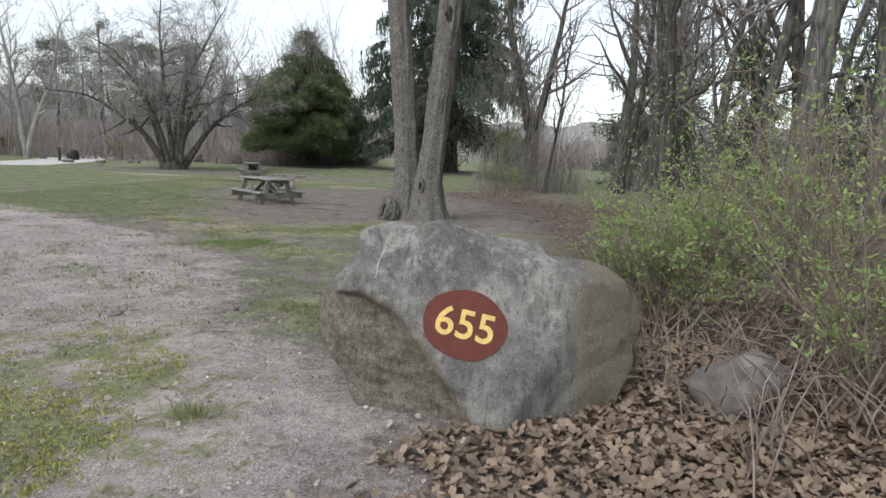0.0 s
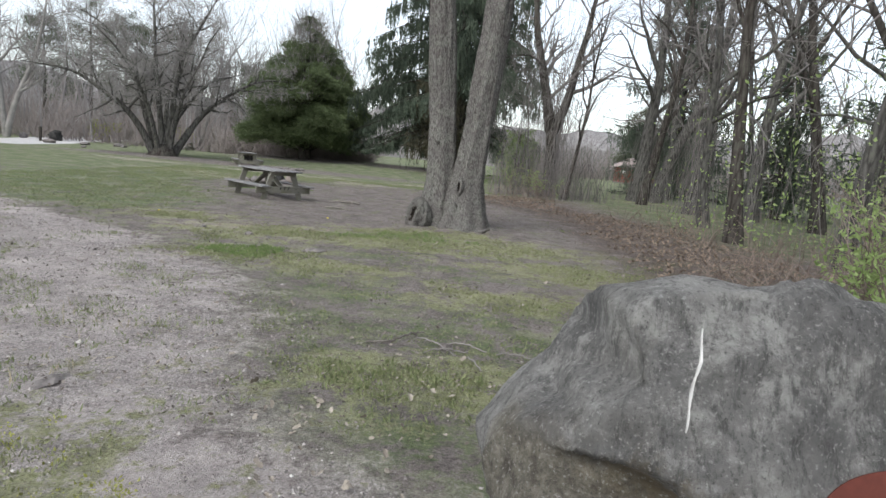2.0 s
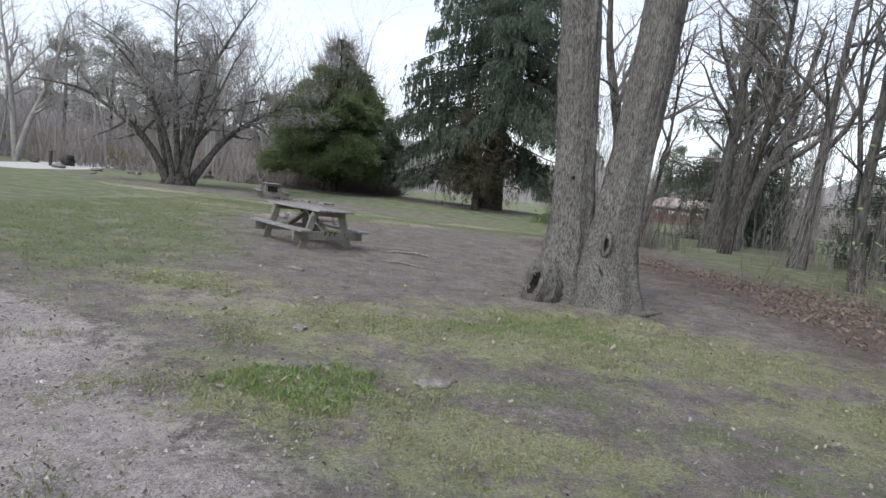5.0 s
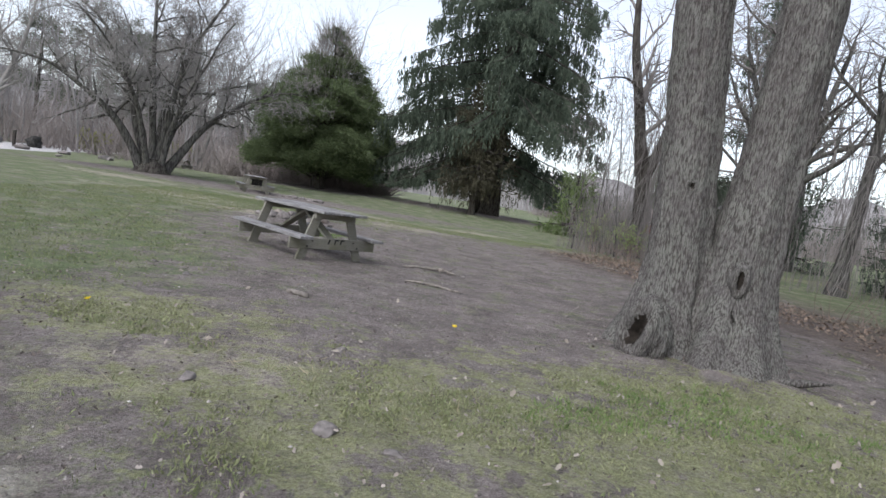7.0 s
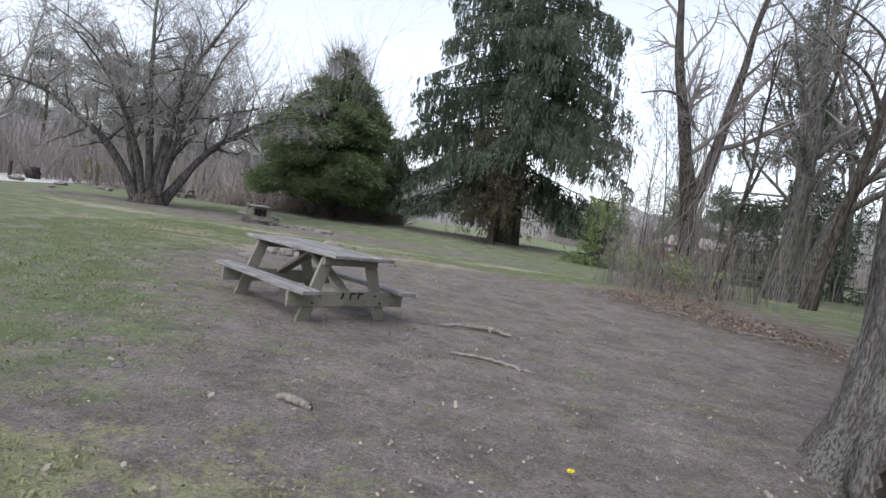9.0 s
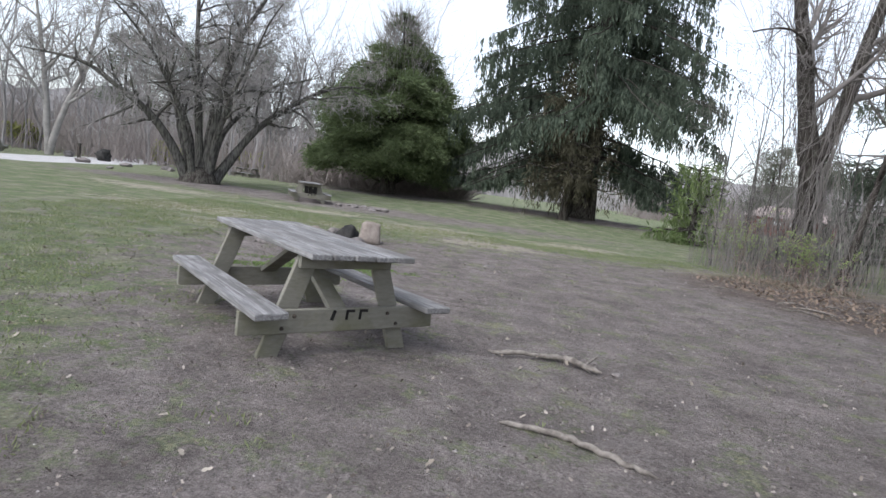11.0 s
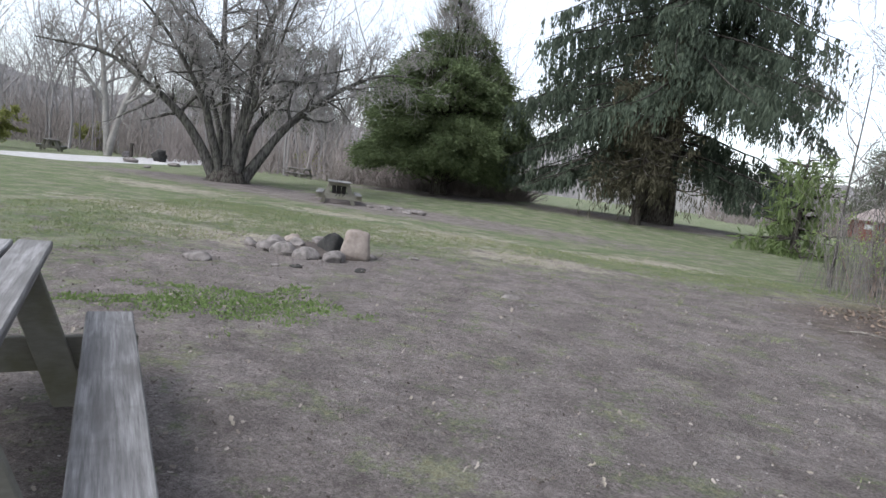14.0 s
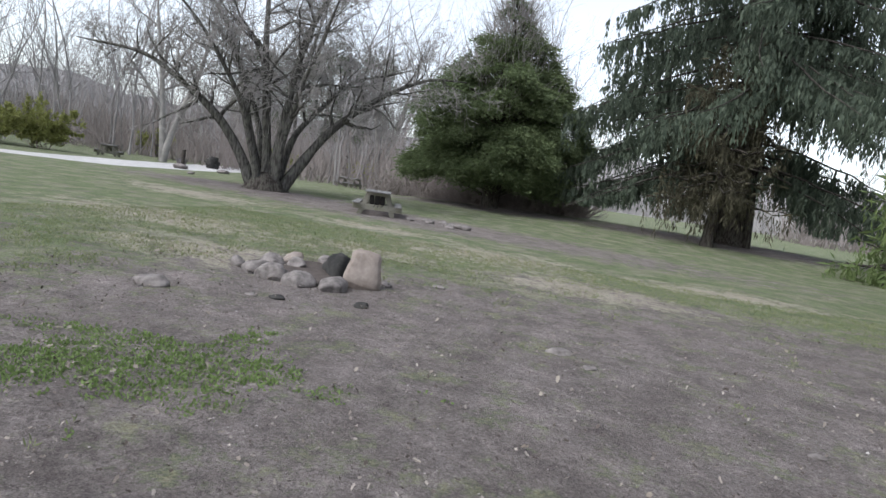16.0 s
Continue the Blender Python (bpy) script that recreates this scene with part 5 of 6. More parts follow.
# ---------------------------------------------------------------- shrubs and brambles
def shrub(x, y, h, w, seed, label, leaves=1400, leaf_mat=None, stems=30, size=0.058):
    t = thing("shrub", label, "shrub", at_ground(x, y), "budding shrubs")
    rng = np.random.default_rng(seed)
    spec = [dict(kids=6, angle=38, ratio=0.45, bend=0.10, rise=0.03, steps=7, from_=0.25, taper=0.8),
            dict(kids=4, angle=42, ratio=0.5, bend=0.2, rise=0.03, steps=4, from_=0.2, taper=0.85),
            dict(kids=0, angle=42, ratio=0.5, bend=0.2, rise=0.03, steps=3, from_=0.2, taper=0.85)]
    out = []
    for k in range(stems):
        a = rng.uniform(0, 6.28)
        grow(rng, (rng.normal(0, 0.18) * w, rng.normal(0, 0.18) * w, 0), (math.cos(a) * w * 0.45, math.sin(a) * w * 0.45, 1), h * rng.uniform(0.6, 1.1), 0.012, 0, spec, out)
    put("stalk_clump", limbs(out, 0, 9, (5, 4, 3, 3, 3, 3)).mesh("stalk_clump", BRIAR, True), t)
    pts = np.concatenate([p[1:] for lev, p, r in out if lev >= 1])
    at = pts[rng.integers(0, len(pts), leaves)] + rng.normal(0, 0.03, (leaves, 3))
    heap = Heap()
    for k in range(3):
        heap.add(*sprays(rng, at + rng.normal(0, 0.012, at.shape), np.tile([0, 0, 0.5], (leaves, 1)), size, size * 0.45, 0.8))
    put("foliage", heap.mesh("foliage", leaf_mat or BUD), t)
    return t


shrub(2.0, 5.5, 1.25, 1.1, 80, "budding shrub with fresh green leaves behind the boulder", 1500, None, 34, 0.05)
shrub(2.9, 6.6, 1.5, 1.2, 81, "budding shrub with fresh green leaves by the leaf litter", 1700, None, 34, 0.05)
shrub(3.5, 4.9, 2.3, 1.1, 82, "tall budding shrub with thin stems in the thicket", 700)
shrub(4.6, 6.2, 2.7, 1.2, 83, "tall budding shrub with thin stems in the thicket", 700)
shrub(3.0, 3.6, 1.6, 1.1, 84, "straggling shrub over leaf litter beside the boulder", 800, None, 30, 0.05)
shrub(4.4, 8.6, 1.7, 1.2, 85, "straggling shrub with scattered fresh leaves", 900)
shrub(2.4, 29.6, 1.7, 1.0, 86, "thin shrub at the foot of the vine tree", 420, None, 11)
shrub(3.4, 28.6, 1.3, 1.1, 87, "thin shrub at the foot of the vine tree", 420, None, 11)
for k, (x, y) in enumerate(((-39, 41), (-42, 43.5), (-37, 43))):
    shrub(x, y, 2.3, 1.6, 90 + k, "yellow-green bush beyond the road", 4600, HEDGE, 20, 0.17)
for k, (x, y) in enumerate(((-37, 66), (-30, 70), (-46, 60))):
    shrub(x, y, 2.0, 1.6, 94 + k, "olive bush at the edge of the woods", 1500, HEDGE, 14, 0.26)


def thicket(name, label, boxes, mat, seed, tall, thick):
    rng = np.random.default_rng(seed)
    heap = Heap()
    for x0, x1, y0, y1, n, lean in boxes:
        for _ in range(n):
            x, y = rng.uniform(x0, x1), rng.uniform(y0, y1)
            z = float(rise(x, y))
            h = rng.uniform(0.5, 1.0) * tall
            s = np.linspace(0, 1, 6)
            a, l = rng.uniform(0, 6.28), h * lean * rng.uniform(0.2, 1.2)
            p = np.c_[x + math.cos(a) * l * s**1.5, y + math.sin(a) * l * s**1.5, z + h * (s - 0.45 * lean * s**3)] + rng.normal(0, 0.025 * tall, (6, 3)) * s[:, None]
            heap.add(*tube(p, thick * (1.1 - s), 3))
    tagged(new(name, heap.mesh(name, mat, True)), label, "thicket", kind="stuff")


thicket("bramble_canes", "arching pale bramble canes over dead leaves", ((1.5, 4.5, 2.4, 5.0, 200, 1.3), (2.4, 6.5, 4.5, 10.0, 560, 1.0), (4.2, 8.0, 10, 20, 200, 0.9), (1.4, 4.2, 26.4, 28.6, 60, 1.5)), BRIAR, 100, 1.3, 0.008)
thicket("sapling_thicket", "thin grey saplings crowded under the trees", ((5.5, 12, 4, 14, 170, 0.35), (7.0, 14, 14, 32, 110, 0.35), (12, 24, 4, 40, 240, 0.3), (3.4, 6.5, 27.5, 31, 40, 0.35)), TWIG, 101, 4.2, 0.011)
thicket("thin_shoots", "tangle of thin grey shoots beside the vine tree", ((1.4, 4.2, 28.4, 31.4, 260, 0.5), (3.4, 7.0, 28.4, 33.0, 200, 0.45)), TWIG, 103, 3.9, 0.0062)
thicket("dark_shoots", "dense dark shoots behind the vine tree", ((3.0, 7.0, 30.0, 34.0, 130, 0.6),), GREY_BARK, 104, 5.0, 0.012)
rng = np.random.default_rng(102)
n = 3600
bx, by = rng.uniform(4.0, 11, n), rng.uniform(3.5, 17, n)
at = np.c_[bx, by, rise(bx, by) + rng.uniform(0.2, 1.0, n) ** 1.5 * 3.6]
heap = Heap()
heap.add(*sprays(rng, at, np.tile([0, 0, 0.3], (n, 1)), 0.09, 0.045, 0.9))
tagged(new("new_leaves", heap.mesh("new_leaves", BUD)), "scattered new leaves among the saplings", "foliage", kind="stuff")


# ---------------------------------------------------------------- pale trees by the road
def pale_tree(x, y, seed):
    rng = np.random.default_rng(seed)
    out = []
    for w in ((-0.12, 0, 1), (0.14, 0.05, 1)):
        grow(rng, (0, 0, -0.1), w, 12, 0.26, 0, SPEC_MID, out)
    return tree_thing("pale_tree", "pale-barked leafless tree forked from the ground", "tree", at_ground(x, y), out, PALE_BARK, TWIG, 1)


pale_tree(-36.5, 51.5, 110)
pale_tree(-26.5, 66.0, 111)


# ---------------------------------------------------------------- fire rings
PIT = ((-7.50, 24.55, 0.26, 0.22, 0.22, 1), (-7.95, 24.75, 0.24, 0.20, 0.18, 0), (-7.15, 24.0, 0.24, 0.20, 0.18, 0), (-6.68, 24.1, 0.22, 0.18, 0.18, 1), (-7.98, 24.05, 0.26, 0.20, 0.22, 0), (-7.80, 24.42, 0.34, 0.26, 0.30, 1), (-7.75, 24.85, 0.36, 0.28, 0.28, 2), (-7.40, 25.15, 0.36, 0.26, 0.24, 1), (-7.05, 25.1, 0.30, 0.24, 0.26, 1),
       (-7.62, 23.92, 0.36, 0.32, 0.30, 0), (-7.28, 23.75, 0.36, 0.30, 0.28, 0), (-6.92, 23.70, 0.36, 0.30, 0.26, 0), (-6.55, 23.78, 0.42, 0.30, 0.24, 0), (-6.98, 24.66, 0.68, 0.46, 0.52, 3))
for k, (x, y, a, b, c, kind) in enumerate(PIT):
    mat, what = ((STONE, "rounded pinkish-grey field stone in the fire ring"), (STONE, "flat grey field stone in the fire ring"), (TANSTONE, "pale field stone in the fire ring"), (SOOT, "large soot-blackened stone in the fire ring"))[kind]
    stone("fire_ring_stone", what, x, y, (a * 1.08, b * 1.08, c), mat, 200 + k, 37 * k, 0.40, "stones round the fire pit")


def slab(x, y, size, m_label):
    bm = beam(size, None, 0.05)
    bmesh.ops.subdivide_edges(bm, edges=bm.edges[:], cuts=3, use_grid_fill=True)
    for v in bm.verts:
        v.co += Vector((noise.noise(v.co * 5), noise.noise(v.co * 5 + Vector((3, 0, 0))), noise.noise(v.co * 5 + Vector((0, 3, 0))))) * 0.035
        v.co.x *= 1 - 0.25 * (v.co.z / size[2] + 0.5)
    for f in bm.faces:
        f.smooth = True
    me = bpy.data.meshes.new("fire_ring_slab")
    bm.to_mesh(me)
    bm.free()
    me.materials.append(TANSTONE)
    ob = new("fire_ring_slab", me)
    ob.matrix_basis = pose(x, y, float(rise(x, y)) + size[2] * 0.44, -14, 6, 25)
    return tagged(ob, m_label, "stone", "stones round the fire pit")


slab(-6.42, 24.22, (0.44, 0.22, 0.44), "tan upright slab at the end of the fire ring")
bm = bmesh.new()
bmesh.ops.create_circle(bm, cap_ends=True, segments=32, radius=0.75)
for v in bm.verts:
    v.co += Vector((noise.noise(v.co * 3), noise.noise(v.co * 3 + Vector((5, 0, 0))), 0)) * 0.08
me = bpy.data.meshes.new("ash_bed")
bm.to_mesh(me)
bm.free()
me.materials.append(mottled("damp_ash", (0.05, 0.042, 0.038), (0.12, 0.10, 0.09), 9.0))
ob = new("ash_bed", me)
ob.matrix_basis = pose(-7.25, 24.4, float(rise(-7.25, 24.4)) + 0.03)
tagged(ob, "dark ash and earth inside the fire ring", "ash bed")
LOOSE = ((-7.78, 22.56, 0.38, 0.26, 0.20), (-4.05, 23.42, 0.34, 0.20, 0.07), (-3.77, 23.08, 0.20, 0.12, 0.05), (-3.85, 11.31, 0.16, 0.12, 0.10), (-2.6, 10.2, 0.34, 0.22, 0.08),
         (-3.09, 5.41, 0.30, 0.20, 0.06), (-6.3, 24.62, 0.24, 0.16, 0.08), (-5.85, 25.2, 0.22, 0.14, 0.05), (-4.0, 12.72, 0.12, 0.08, 0.05), (-4.75, 11.8, 0.16, 0.10, 0.05), (-3.5, 11.15, 0.12, 0.09, 0.05),
         (-2.35, 22.3, 0.12, 0.08, 0.04), (-6.0, 14.75, 0.13, 0.1, 0.05), (-6.55, 15.2, 0.12, 0.09, 0.04), (-6.95, 22.95, 0.14, 0.1, 0.05), (-2.85, 17.8, 0.10, 0.08, 0.05))
for k, (x, y, a, b, c) in enumerate(LOOSE):
    stone("flat_stone", "pale flat stone set in the trodden ground", x, y, (a, b, c), STONE, 230 + k, 51 * k, 0.42, "loose pale stones")
for k, (x, y, s) in enumerate(((-8.6, 34.9, 0.55), (-9.1, 35.2, 0.4), (-9.7, 35.0, 0.45), (-10.3, 34.9, 0.4), (-8.9, 34.5, 0.35), (-10.0, 35.4, 0.4), (-9.5, 35.6, 0.4))):
    stone("fire_ring_stone", "flat stone of the small far fire ring", x, y, (s, s * 0.7, s * 0.42), STONE, 260 + k, 40 * k, 0.35, "stones round the far fire pit")
for k, (x, y) in enumerate(((-6.7, 23.0), (-6.0, 23.4))):
    stone("earth_clod", "dark damp clod of earth", x, y, (0.16, 0.12, 0.08), SOOT, 280 + k, 30 * k, 0.35, "", "clod")
for k, (x, y, s) in enumerate(((-29.0, 45.2, 1.1), (-27.4, 47.0, 0.8), (-26.0, 49.0, 0.9), (-24.8, 47.5, 0.7), (-36.0, 52.8, 1.5), (-24.0, 64.5, 1.6), (-22.5, 65.0, 1.3), (-26.0, 64.0, 1.2), (-23.4, 40.0, 0.5), (4.9, 33.0, 0.9))):
    stone("roadside_rock", "pale grey rock lying in the grass by the road", x, y, (s, s * 0.6, s * 0.42), STONE, 290 + k, 30 * k, 0.3, "rocks along the road")


# ---------------------------------------------------------------- fallen sticks
def stick(name, label, points, radii, mat, twigs=()):
    t = thing(name, label, "branch", pose(points[0][0], points[0][1], float(rise(points[0][0], points[0][1]))))
    o = np.array([points[0][0], points[0][1], 0])
    rng = np.random.default_rng(len(points) * 7)
    p = np.array([(x, y, z) for x, y, z in points]) - o
    s, g = np.linspace(0, 1, len(p)), np.linspace(0, 1, 22)
    q = np.stack([np.interp(g, s, p[:, c]) for c in range(3)], 1) + rng.normal(0, 0.005, (22, 3))
    rad = np.interp(g, s, radii) * (1 + 0.18 * rng.normal(0, 1, 22))
    rad[0] = rad[-1] = 0.004
    h = Heap()
    h.add(*tube(q, np.abs(rad) + 0.002, 9))
    put("stem", h.mesh("stem", mat, True), t)
    for a, b, r in twigs:
        h = Heap()
        h.add(*tube(np.array([a, ((np.array(a) + np.array(b)) / 2 + 0.01).tolist(), b]) - o, [r, r * 0.8, r * 0.3], 6))
        put("twig", h.mesh("twig", mat, True), t)
    return t


stick("fallen_branch", "crooked barkless dead branch on bare earth", ((-3.85, 17.86, 0.03), (-3.55, 17.90, 0.045), (-3.30, 17.94, 0.04), (-3.20, 17.90, 0.05), (-3.10, 17.78, 0.045), (-2.98, 17.72, 0.03)), (0.016, 0.022, 0.021, 0.027, 0.024, 0.017), DEADWOOD,
      (((-3.10, 17.80, 0.05), (-2.96, 17.99, 0.10), 0.013), ((-3.20, 17.88, 0.04), (-3.06, 17.70, 0.02), 0.012)))
stick("thin_branch", "thin half-sunk dead branch on bare earth", ((-3.72, 16.48, 0.01), (-3.4, 16.42, 0.02), (-3.15, 16.25, 0.02), (-2.95, 16.1, 0.01)), (0.014, 0.018, 0.016, 0.01), DEADWOOD)
stick("pale_stick", "pale crooked stick on gravelly grass", ((-1.45, 6.55, 0.015), (-1.28, 6.6, 0.02), (-1.12, 6.82, 0.03), (-1.02, 6.9, 0.02)), (0.006, 0.007, 0.006, 0.004), DEADWOOD)
stick("short_stick", "short weathered piece of wood on the ground", ((-4.86, 14.5, 0.02), (-4.7, 14.42, 0.03), (-4.6, 14.36, 0.02)), (0.024, 0.026, 0.02), DEADWOOD)
for k in range(5):
    rs = random.Random(300 + k)
    x, y, a, l = -0.85 + rs.uniform(-0.25, 0.4), 6.5 + rs.uniform(-0.35, 0.3), rs.uniform(-1.2, 0.4), rs.uniform(0.2, 0.5)
    stick("fallen_twig", "thin fallen twig among dead leaves", ((x, y, 0.02), (x + math.cos(a) * l * 0.5, y + math.sin(a) * l * 0.5, 0.05), (x + math.cos(a) * l, y + math.sin(a) * l, 0.02)), (0.0035, 0.004, 0.002), TWIG)
for k in range(14):
    rs = random.Random(340 + k)
    x, y, a, l = rs.uniform(-0.2, 2.2), rs.uniform(20.5, 25.5), rs.uniform(0, 3.1), rs.uniform(0.3, 0.8)
    x += max(0.0, float(np.interp(y, LITTER_Y, LITTER_X)) - x) + rs.uniform(0, 0.8)
    stick("litter_twig", "bleached twig lying in dead leaves", ((x, y, 0.03), (x + math.cos(a) * l * 0.5, y + math.sin(a) * l * 0.5, 0.06), (x + math.cos(a) * l, y + math.sin(a) * l, 0.03)), (0.012, 0.013, 0.006), DEADWOOD)


# ---------------------------------------------------------------- dandelions
def dandelion(x, y):
    t = thing("dandelion", "yellow dandelion flower in sparse grass", "flower", at_ground(x, y), "dandelions")
    rng = np.random.default_rng(int(abs(x * 100)))
    h = Heap()
    h.add(*tube([(0, 0, 0), (0.003, 0, 0.02), (0, 0, 0.035)], [0.002, 0.002, 0.002], 5))
    put("stalk", h.mesh("stalk", BLADE), t)
    h = Heap()
    a = rng.uniform(0, 6.28, 60)
    h.add(*sprays(rng, np.tile([0, 0, 0.036], (60, 1)), np.c_[np.cos(a), np.sin(a), rng.uniform(0.1, 1.2, 60)], 0.024, 0.008, 0.1))
    put("flower_head", h.mesh("flower_head", PETAL), t)
    return t


for x, y in ((-3.12, 13.88), (-6.03, 13.0)):
    dandelion(x, y)


# ---------------------------------------------------------------- post, bin and building
def post(x, y):
    t = thing("marker_post", "dark wooden marker post at the road's edge", "post", at_ground(x, y))
    part("shaft", beam((0.16, 0.16, 1.05), pose(0, 0, 0.5), 0.02), DARK_BARK, t)
    part("cap", beam((0.20, 0.20, 0.07), pose(0, 0, 1.04, 8, 0, 0), 0.02), DARK_BARK, t)
    part("sign_plate", beam((0.14, 0.02, 0.2), pose(0, -0.095, 0.78), 0.004), IRON, t)


post(-31.4, 48.0)
stone("dark_bush_stump", "dark root ball lying beyond the road", -33.5, 53.0, (1.5, 0.9, 0.95), SOOT, 310, 0, 0.2, "", "root ball", 0, 0.6)


def lodge(m):
    t = thing("brown_building", "low brown-red park building with a pale shingled roof", "building", m)
    w, d, h = 9.0, 6.0, 2.5
    part("wall", beam((w, d, h), pose(0, 0, h / 2 - 0.1), 0.02), SIDING, t)
    bm = bmesh.new()
    rows = [bm.verts.new(c) for c in ((-w / 2 - 0.5, -d / 2 - 0.5, h - 0.12), (w / 2 + 0.5, -d / 2 - 0.5, h - 0.12), (w / 2 - 1.6, 0, h + 1.3), (-w / 2 + 1.6, 0, h + 1.3), (w / 2 + 0.5, d / 2 + 0.5, h - 0.12), (-w / 2 - 0.5, d / 2 + 0.5, h - 0.12))]
    for q in ((0, 1, 2, 3), (4, 5, 3, 2), (1, 4, 2), (5, 0, 3), (5, 4, 1, 0)):
        bm.faces.new([rows[i] for i in q])
    bmesh.ops.recalc_face_normals(bm, faces=bm.faces)
    part("roof", bm, SHINGLE, t)
    for x in (-3.4, -1.7, 0.0, 1.7):
        f = part("window", beam((0.95, 0.08, 0.55), pose(x, -d / 2 - 0.02, 1.75), 0.01), SHINGLE, t)
        part("pane", beam((0.80, 0.03, 0.42), pose(x, -d / 2 - 0.06, 1.75), 0.005), WINDOWDARK, f)
    dr = part("door", beam((0.95, 0.08, 2.0), pose(3.4, -d / 2 - 0.02, 1.0), 0.01), DARK_BARK, t)
    part("door_handle", beam((0.04, 0.06, 0.14), pose(3.05, -d / 2 - 0.09, 1.02), 0.01), IRON, dr)
    part("plinth", beam((w + 0.1, d + 0.1, 0.35), pose(0, 0, 0.1), 0.01), STONE, t)


lodge(pose(29.5, 89.0, float(rise(29.5, 88)) - 0.1, 0, 0, -14))


# ---------------------------------------------------------------- grass, moss, leaves and pebbles
rng = np.random.default_rng(400)


def scatter(n, x0, x1, y0, y1, key, low, patch=1.3, away=None):
    """Random places where a zone is strong."""
    x, y = rng.uniform(x0, x1, n), rng.uniform(y0, y1, n)
    w = zones(x, y)[key] if isinstance(key, str) else key(x, y)
    p = np.array([noise.noise(Vector((a * patch, b * patch, 3.1))) for a, b in zip(x, y)])
    q = np.array([noise.noise(Vector((a * patch * 5, b * patch * 5, 8.1))) for a, b in zip(x, y)])
    keep = w + 0.45 * p + 0.25 * q > low
    return x[keep], y[keep]


def turf(name, label, x, y, length, width, mat, blades=3, spread=0.55):
    heap = Heap()
    at = np.c_[x, y, rise(x, y) - 0.002]
    for _ in range(blades):
        heap.add(*sprays(rng, at + rng.normal(0, 0.02, at.shape) * [1, 1, 0], np.tile([0, 0, 1.0], (len(at), 1)), length, width, spread))
    tagged(new(name, heap.mesh(name, mat)), label, "grass", kind="stuff")


x, y = scatter(110000, -13, 3, 5, 30, "lawn", 0.56)
turf("grass", "short patchy green grass", x, y, 0.045, 0.008, BLADE, 3, 0.8)
x, y = scatter(44000, -6.5, 2.5, 2, 14, "moss", 0.62)
turf("moss", "low yellow-green moss and sedge tufts", x, y, 0.032, 0.010, MOSSY, 4, 0.8)
x, y = scatter(22000, -14, 3, 3, 34, lambda a, b: np.maximum(zones(a, b)["straw"], 0.5 * zones(a, b)["lawn"]), 0.62)
turf("dry_grass", "bleached dry grass stems lying in the turf", x, y, 0.10, 0.006, STRAWS, 2, 1.6)
x, y = scatter(12500, -8.2, -4.2, 19.4, 22.6, lambda a, b: blob(a, b, -6.2, 20.95, 1.15, 0.66, 20), 0.57, 2.2)
turf("clover", "bright green clover patch on the earth", x, y, 0.03, 0.015, CLOVER, 4, 1.2)
x, y = scatter(2200, -4.4, -2.7, 9.3, 10.4, lambda a, b: blob(a, b, -3.45, 9.85, 0.6, 0.32), 0.55, 2.0)
turf("bright_grass", "bright green grass patch by the gravel", x, y, 0.05, 0.010, CLOVER, 3, 0.8)
x, y = scatter(5200, -3.6, 0.4, 11.2, 13.6, lambda a, b: blob(a, b, -1.6, 12.35, 1.3, 0.6, 12), 0.64, 1.8)
turf("bright_grass", "fresh green grass at the foot of the oak", x, y, 0.05, 0.009, CLOVER, 3, 0.8)
x, y = scatter(900, -2.1, -0.6, 5.4, 6.4, lambda a, b: blob(a, b, -1.2, 5.9, 0.5, 0.3), 0.55, 2.0)
turf("bright_grass", "green grass patch behind the boulder", x, y, 0.055, 0.009, BLADE, 3, 0.8)
x, y = rng.normal(-1.45, 0.09, 60), rng.normal(3.3, 0.05, 60)
turf("grass_tuft", "single pale grass tuft in the gravel", x, y, 0.085, 0.006, MOSSY, 4, 0.5)
x, y = scatter(9000, -4.4, -1.2, 1.2, 5.0, lambda a, b: blob(a, b, -2.75, 3.0, 1.05, 1.6), 0.56, 1.2)
turf("moss", "bright yellow-green moss cushion beside the gravel", x, y, 0.024, 0.010, leafy("bright_moss", (0.15, 0.165, 0.035), (0.36, 0.37, 0.10), 0.2), 4, 0.9)


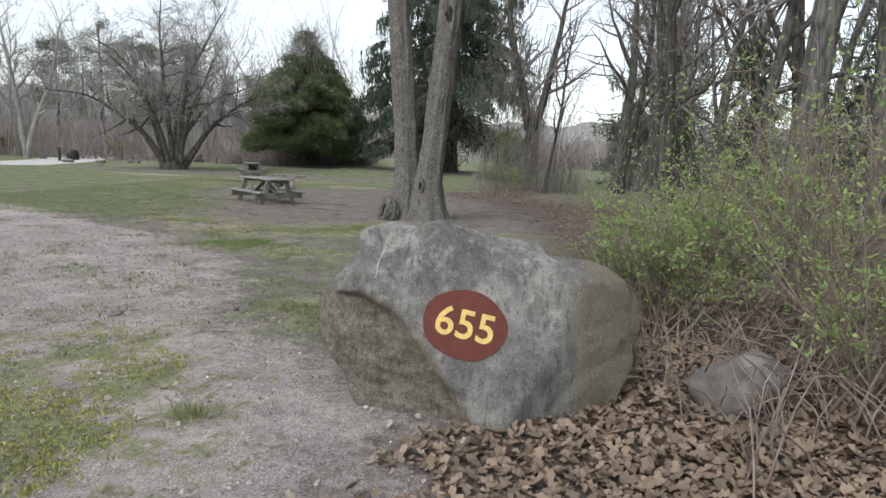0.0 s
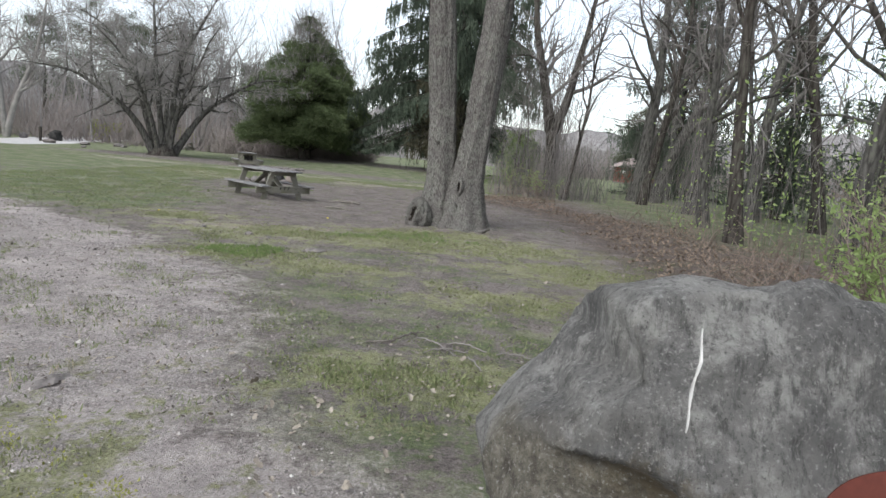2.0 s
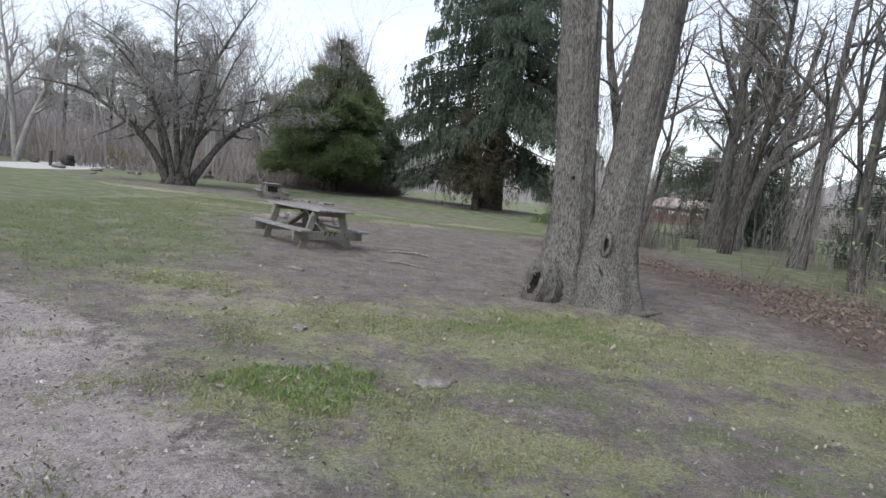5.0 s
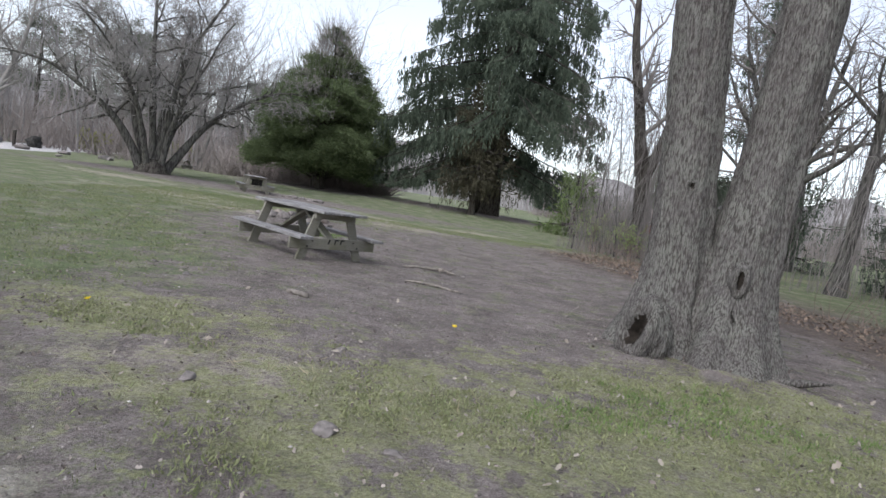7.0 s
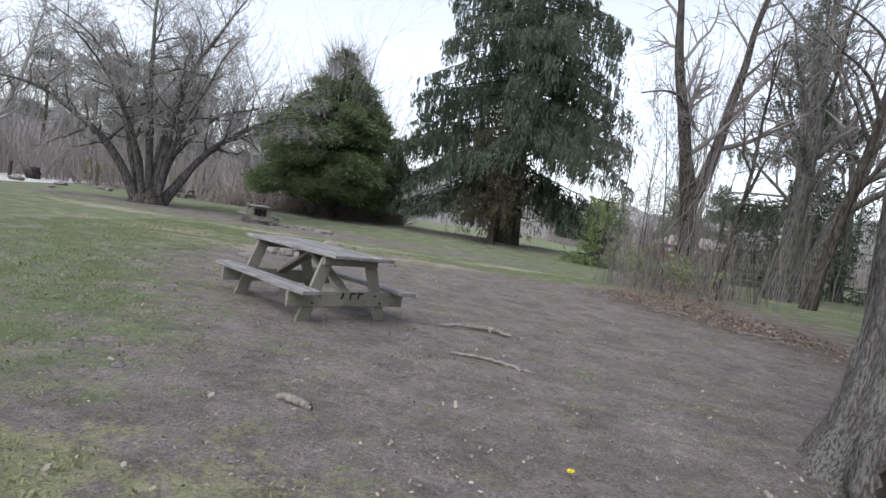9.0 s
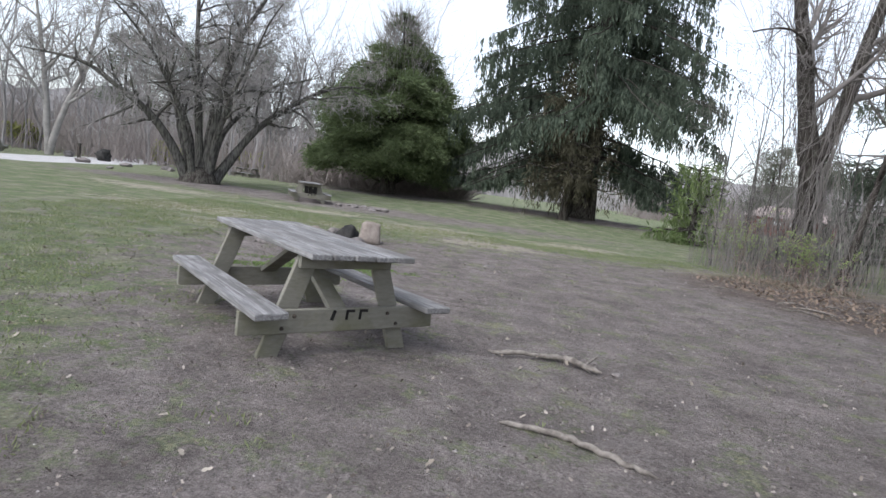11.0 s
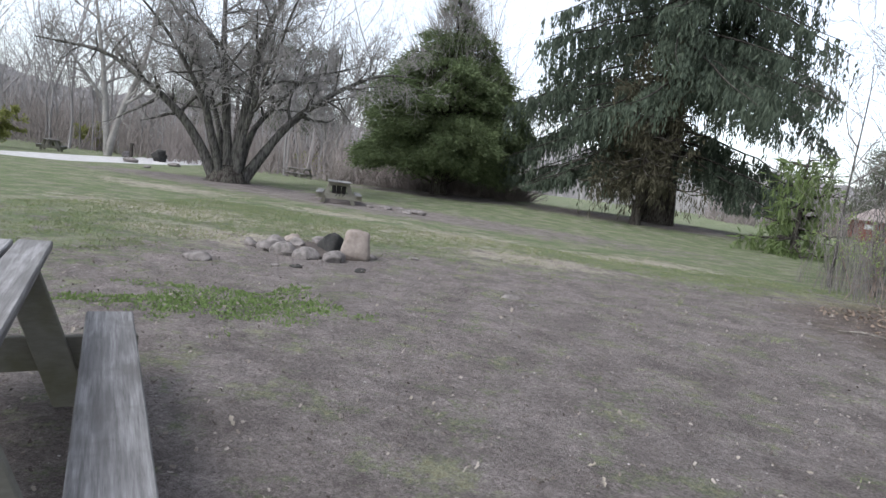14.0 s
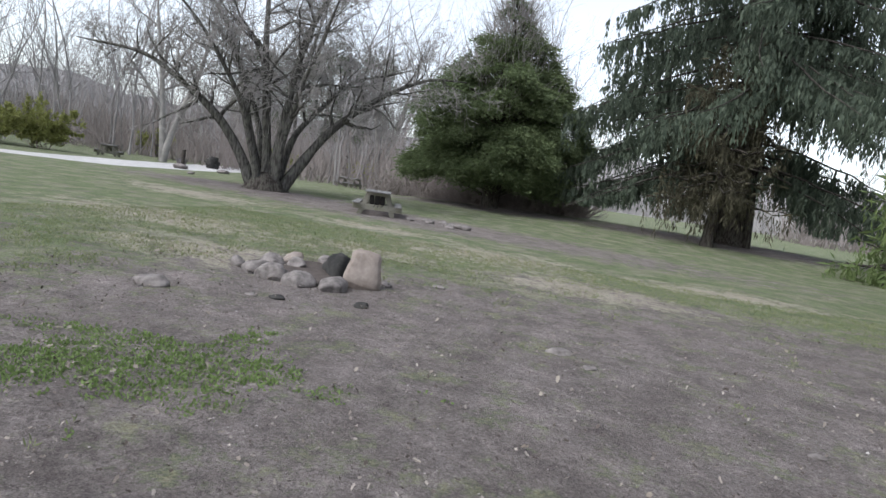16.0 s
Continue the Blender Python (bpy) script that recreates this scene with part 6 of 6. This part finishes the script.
def leaves(name, label, x, y, size, mat):
    """Curled, lobed dead leaves: six faces each."""
    n = len(x)
    a = rng.uniform(0, 2 * np.pi, n)
    s = size * rng.uniform(0.6, 1.35, n)
    shape = np.array([(0, -0.5, 0), (0.30, -0.25, 0.05), (0.16, -0.02, 0.01), (0.36, 0.2, 0.07), (0.0, 0.55, 0.03), (-0.36, 0.2, 0.07), (-0.16, -0.02, 0.01), (-0.30, -0.25, 0.05)])
    curl = rng.uniform(-1.5, 4.0, n)
    v = np.zeros((n, 8, 3))
    tx, ty = rng.normal(0, 0.4, n), rng.normal(0, 0.4, n)
    for k, (u, w, h) in enumerate(shape):
        px, py = u * s, w * s
        v[:, k, 0] = x + np.cos(a) * px - np.sin(a) * py
        v[:, k, 1] = y + np.sin(a) * px + np.cos(a) * py
        v[:, k, 2] = h * s * curl + px * tx + py * ty
    v[:, :, 2] += (rise(x, y) + 0.012 + rng.uniform(0, 0.03, n) - v[:, :, 2].min(1) * 0.8)[:, None]
    f = np.concatenate([(np.arange(n) * 8)[:, None] + np.array(q) for q in ((0, 1, 2, 7), (2, 3, 4, 6), (4, 5, 6, 4), (2, 6, 7, 2))])
    f = f[(f[:, 0] != f[:, 3])]
    tri = np.concatenate([(np.arange(n) * 8)[:, None] + np.array(q) for q in ((0, 1, 2), (0, 2, 6), (0, 6, 7), (2, 3, 4), (2, 4, 6), (6, 4, 5))])
    tagged(new(name, mesh_from(name, v.reshape(-1, 3), tri, mat)), label, "leaves", kind="stuff")


x, y = scatter(30000, -0.6, 8, 1.5, 30, "litter", 0.74, 0.9)
leaves("leaf_litter", "brown dead oak leaves under the trees", x, y, 0.052, DEAD)
x, y = scatter(21000, -0.9, 4.5, -0.5, 5, "litter", 0.52, 0.8)
leaves("leaf_litter", "brown dead oak leaves heaped beside the boulder", x, y, 0.065, DEAD)
x, y = np.r_[rng.uniform(-9, 2, 700), rng.uniform(-2.4, 0.9, 260)], np.r_[rng.uniform(2, 27, 700), rng.uniform(2.2, 6.5, 260)]
leaves("stray_leaves", "stray pale dead leaves on the ground", x, y, 0.04, mottled("faded_leaves", (0.16, 0.135, 0.11), (0.36, 0.325, 0.28), 3.0))


def crumbs_material():
    m = Nodes("crumbled_litter", 0.95, 0.1)
    return m.done(m.ramp(m.island(), [(0.0, (0.070, 0.059, 0.052)), (0.4, (0.11, 0.094, 0.083)), (0.7, (0.20, 0.173, 0.152)), (1.0, (0.33, 0.297, 0.268))]))


x, y = rng.uniform(-9, 2.5, 27000), 5 + 22 * rng.random(27000) ** 1.1
leaves("trodden_debris", "crumbled leaf and bark bits on the earth", x, y, 0.021, crumbs_material())


def pebbles(name, label, x, y, size):
    n = len(x)
    base = np.array([(1, 0, 0), (0, 1, 0), (-1, 0, 0), (0, -1, 0), (0, 0, 0.7), (0, 0, -0.5)])
    s = (size * rng.lognormal(0, 0.45, n))[:, None, None]
    v = base[None] * s * rng.uniform(0.6, 1.25, (n, 6, 1))
    a = rng.uniform(0, 6.28, n)
    c, q = np.cos(a)[:, None], np.sin(a)[:, None]
    w = np.stack([v[..., 0] * c - v[..., 1] * q, v[..., 0] * q + v[..., 1] * c, v[..., 2]], -1)
    w += np.c_[x, y, rise(x, y) + 0.002][:, None]
    tri = np.concatenate([(np.arange(n) * 6)[:, None] + np.array(t) for t in ((0, 1, 4), (1, 2, 4), (2, 3, 4), (3, 0, 4), (1, 0, 5), (2, 1, 5), (3, 2, 5), (0, 3, 5))])
    m = Nodes("loose_grit", 0.9, 0.2)
    mat = m.done(m.ramp(m.island(), [(0.0, (0.12, 0.11, 0.105)), (0.6, (0.27, 0.246, 0.238)), (0.97, (0.40, 0.375, 0.36)), (1.0, (0.55, 0.53, 0.51))]))
    tagged(new(name, mesh_from(name, w.reshape(-1, 3), tri, mat)), label, "gravel", kind="stuff")


x, y = scatter(26000, -7, 0.6, 1.2, 11, "gravel", 0.42)
pebbles("gravel", "loose grey and pinkish gravel", x, y, 0.0065)
x, y = rng.uniform(-9, 2, 12000), rng.uniform(4, 26, 12000)
pebbles("grit", "small stones trodden into the earth", x, y, 0.0045)
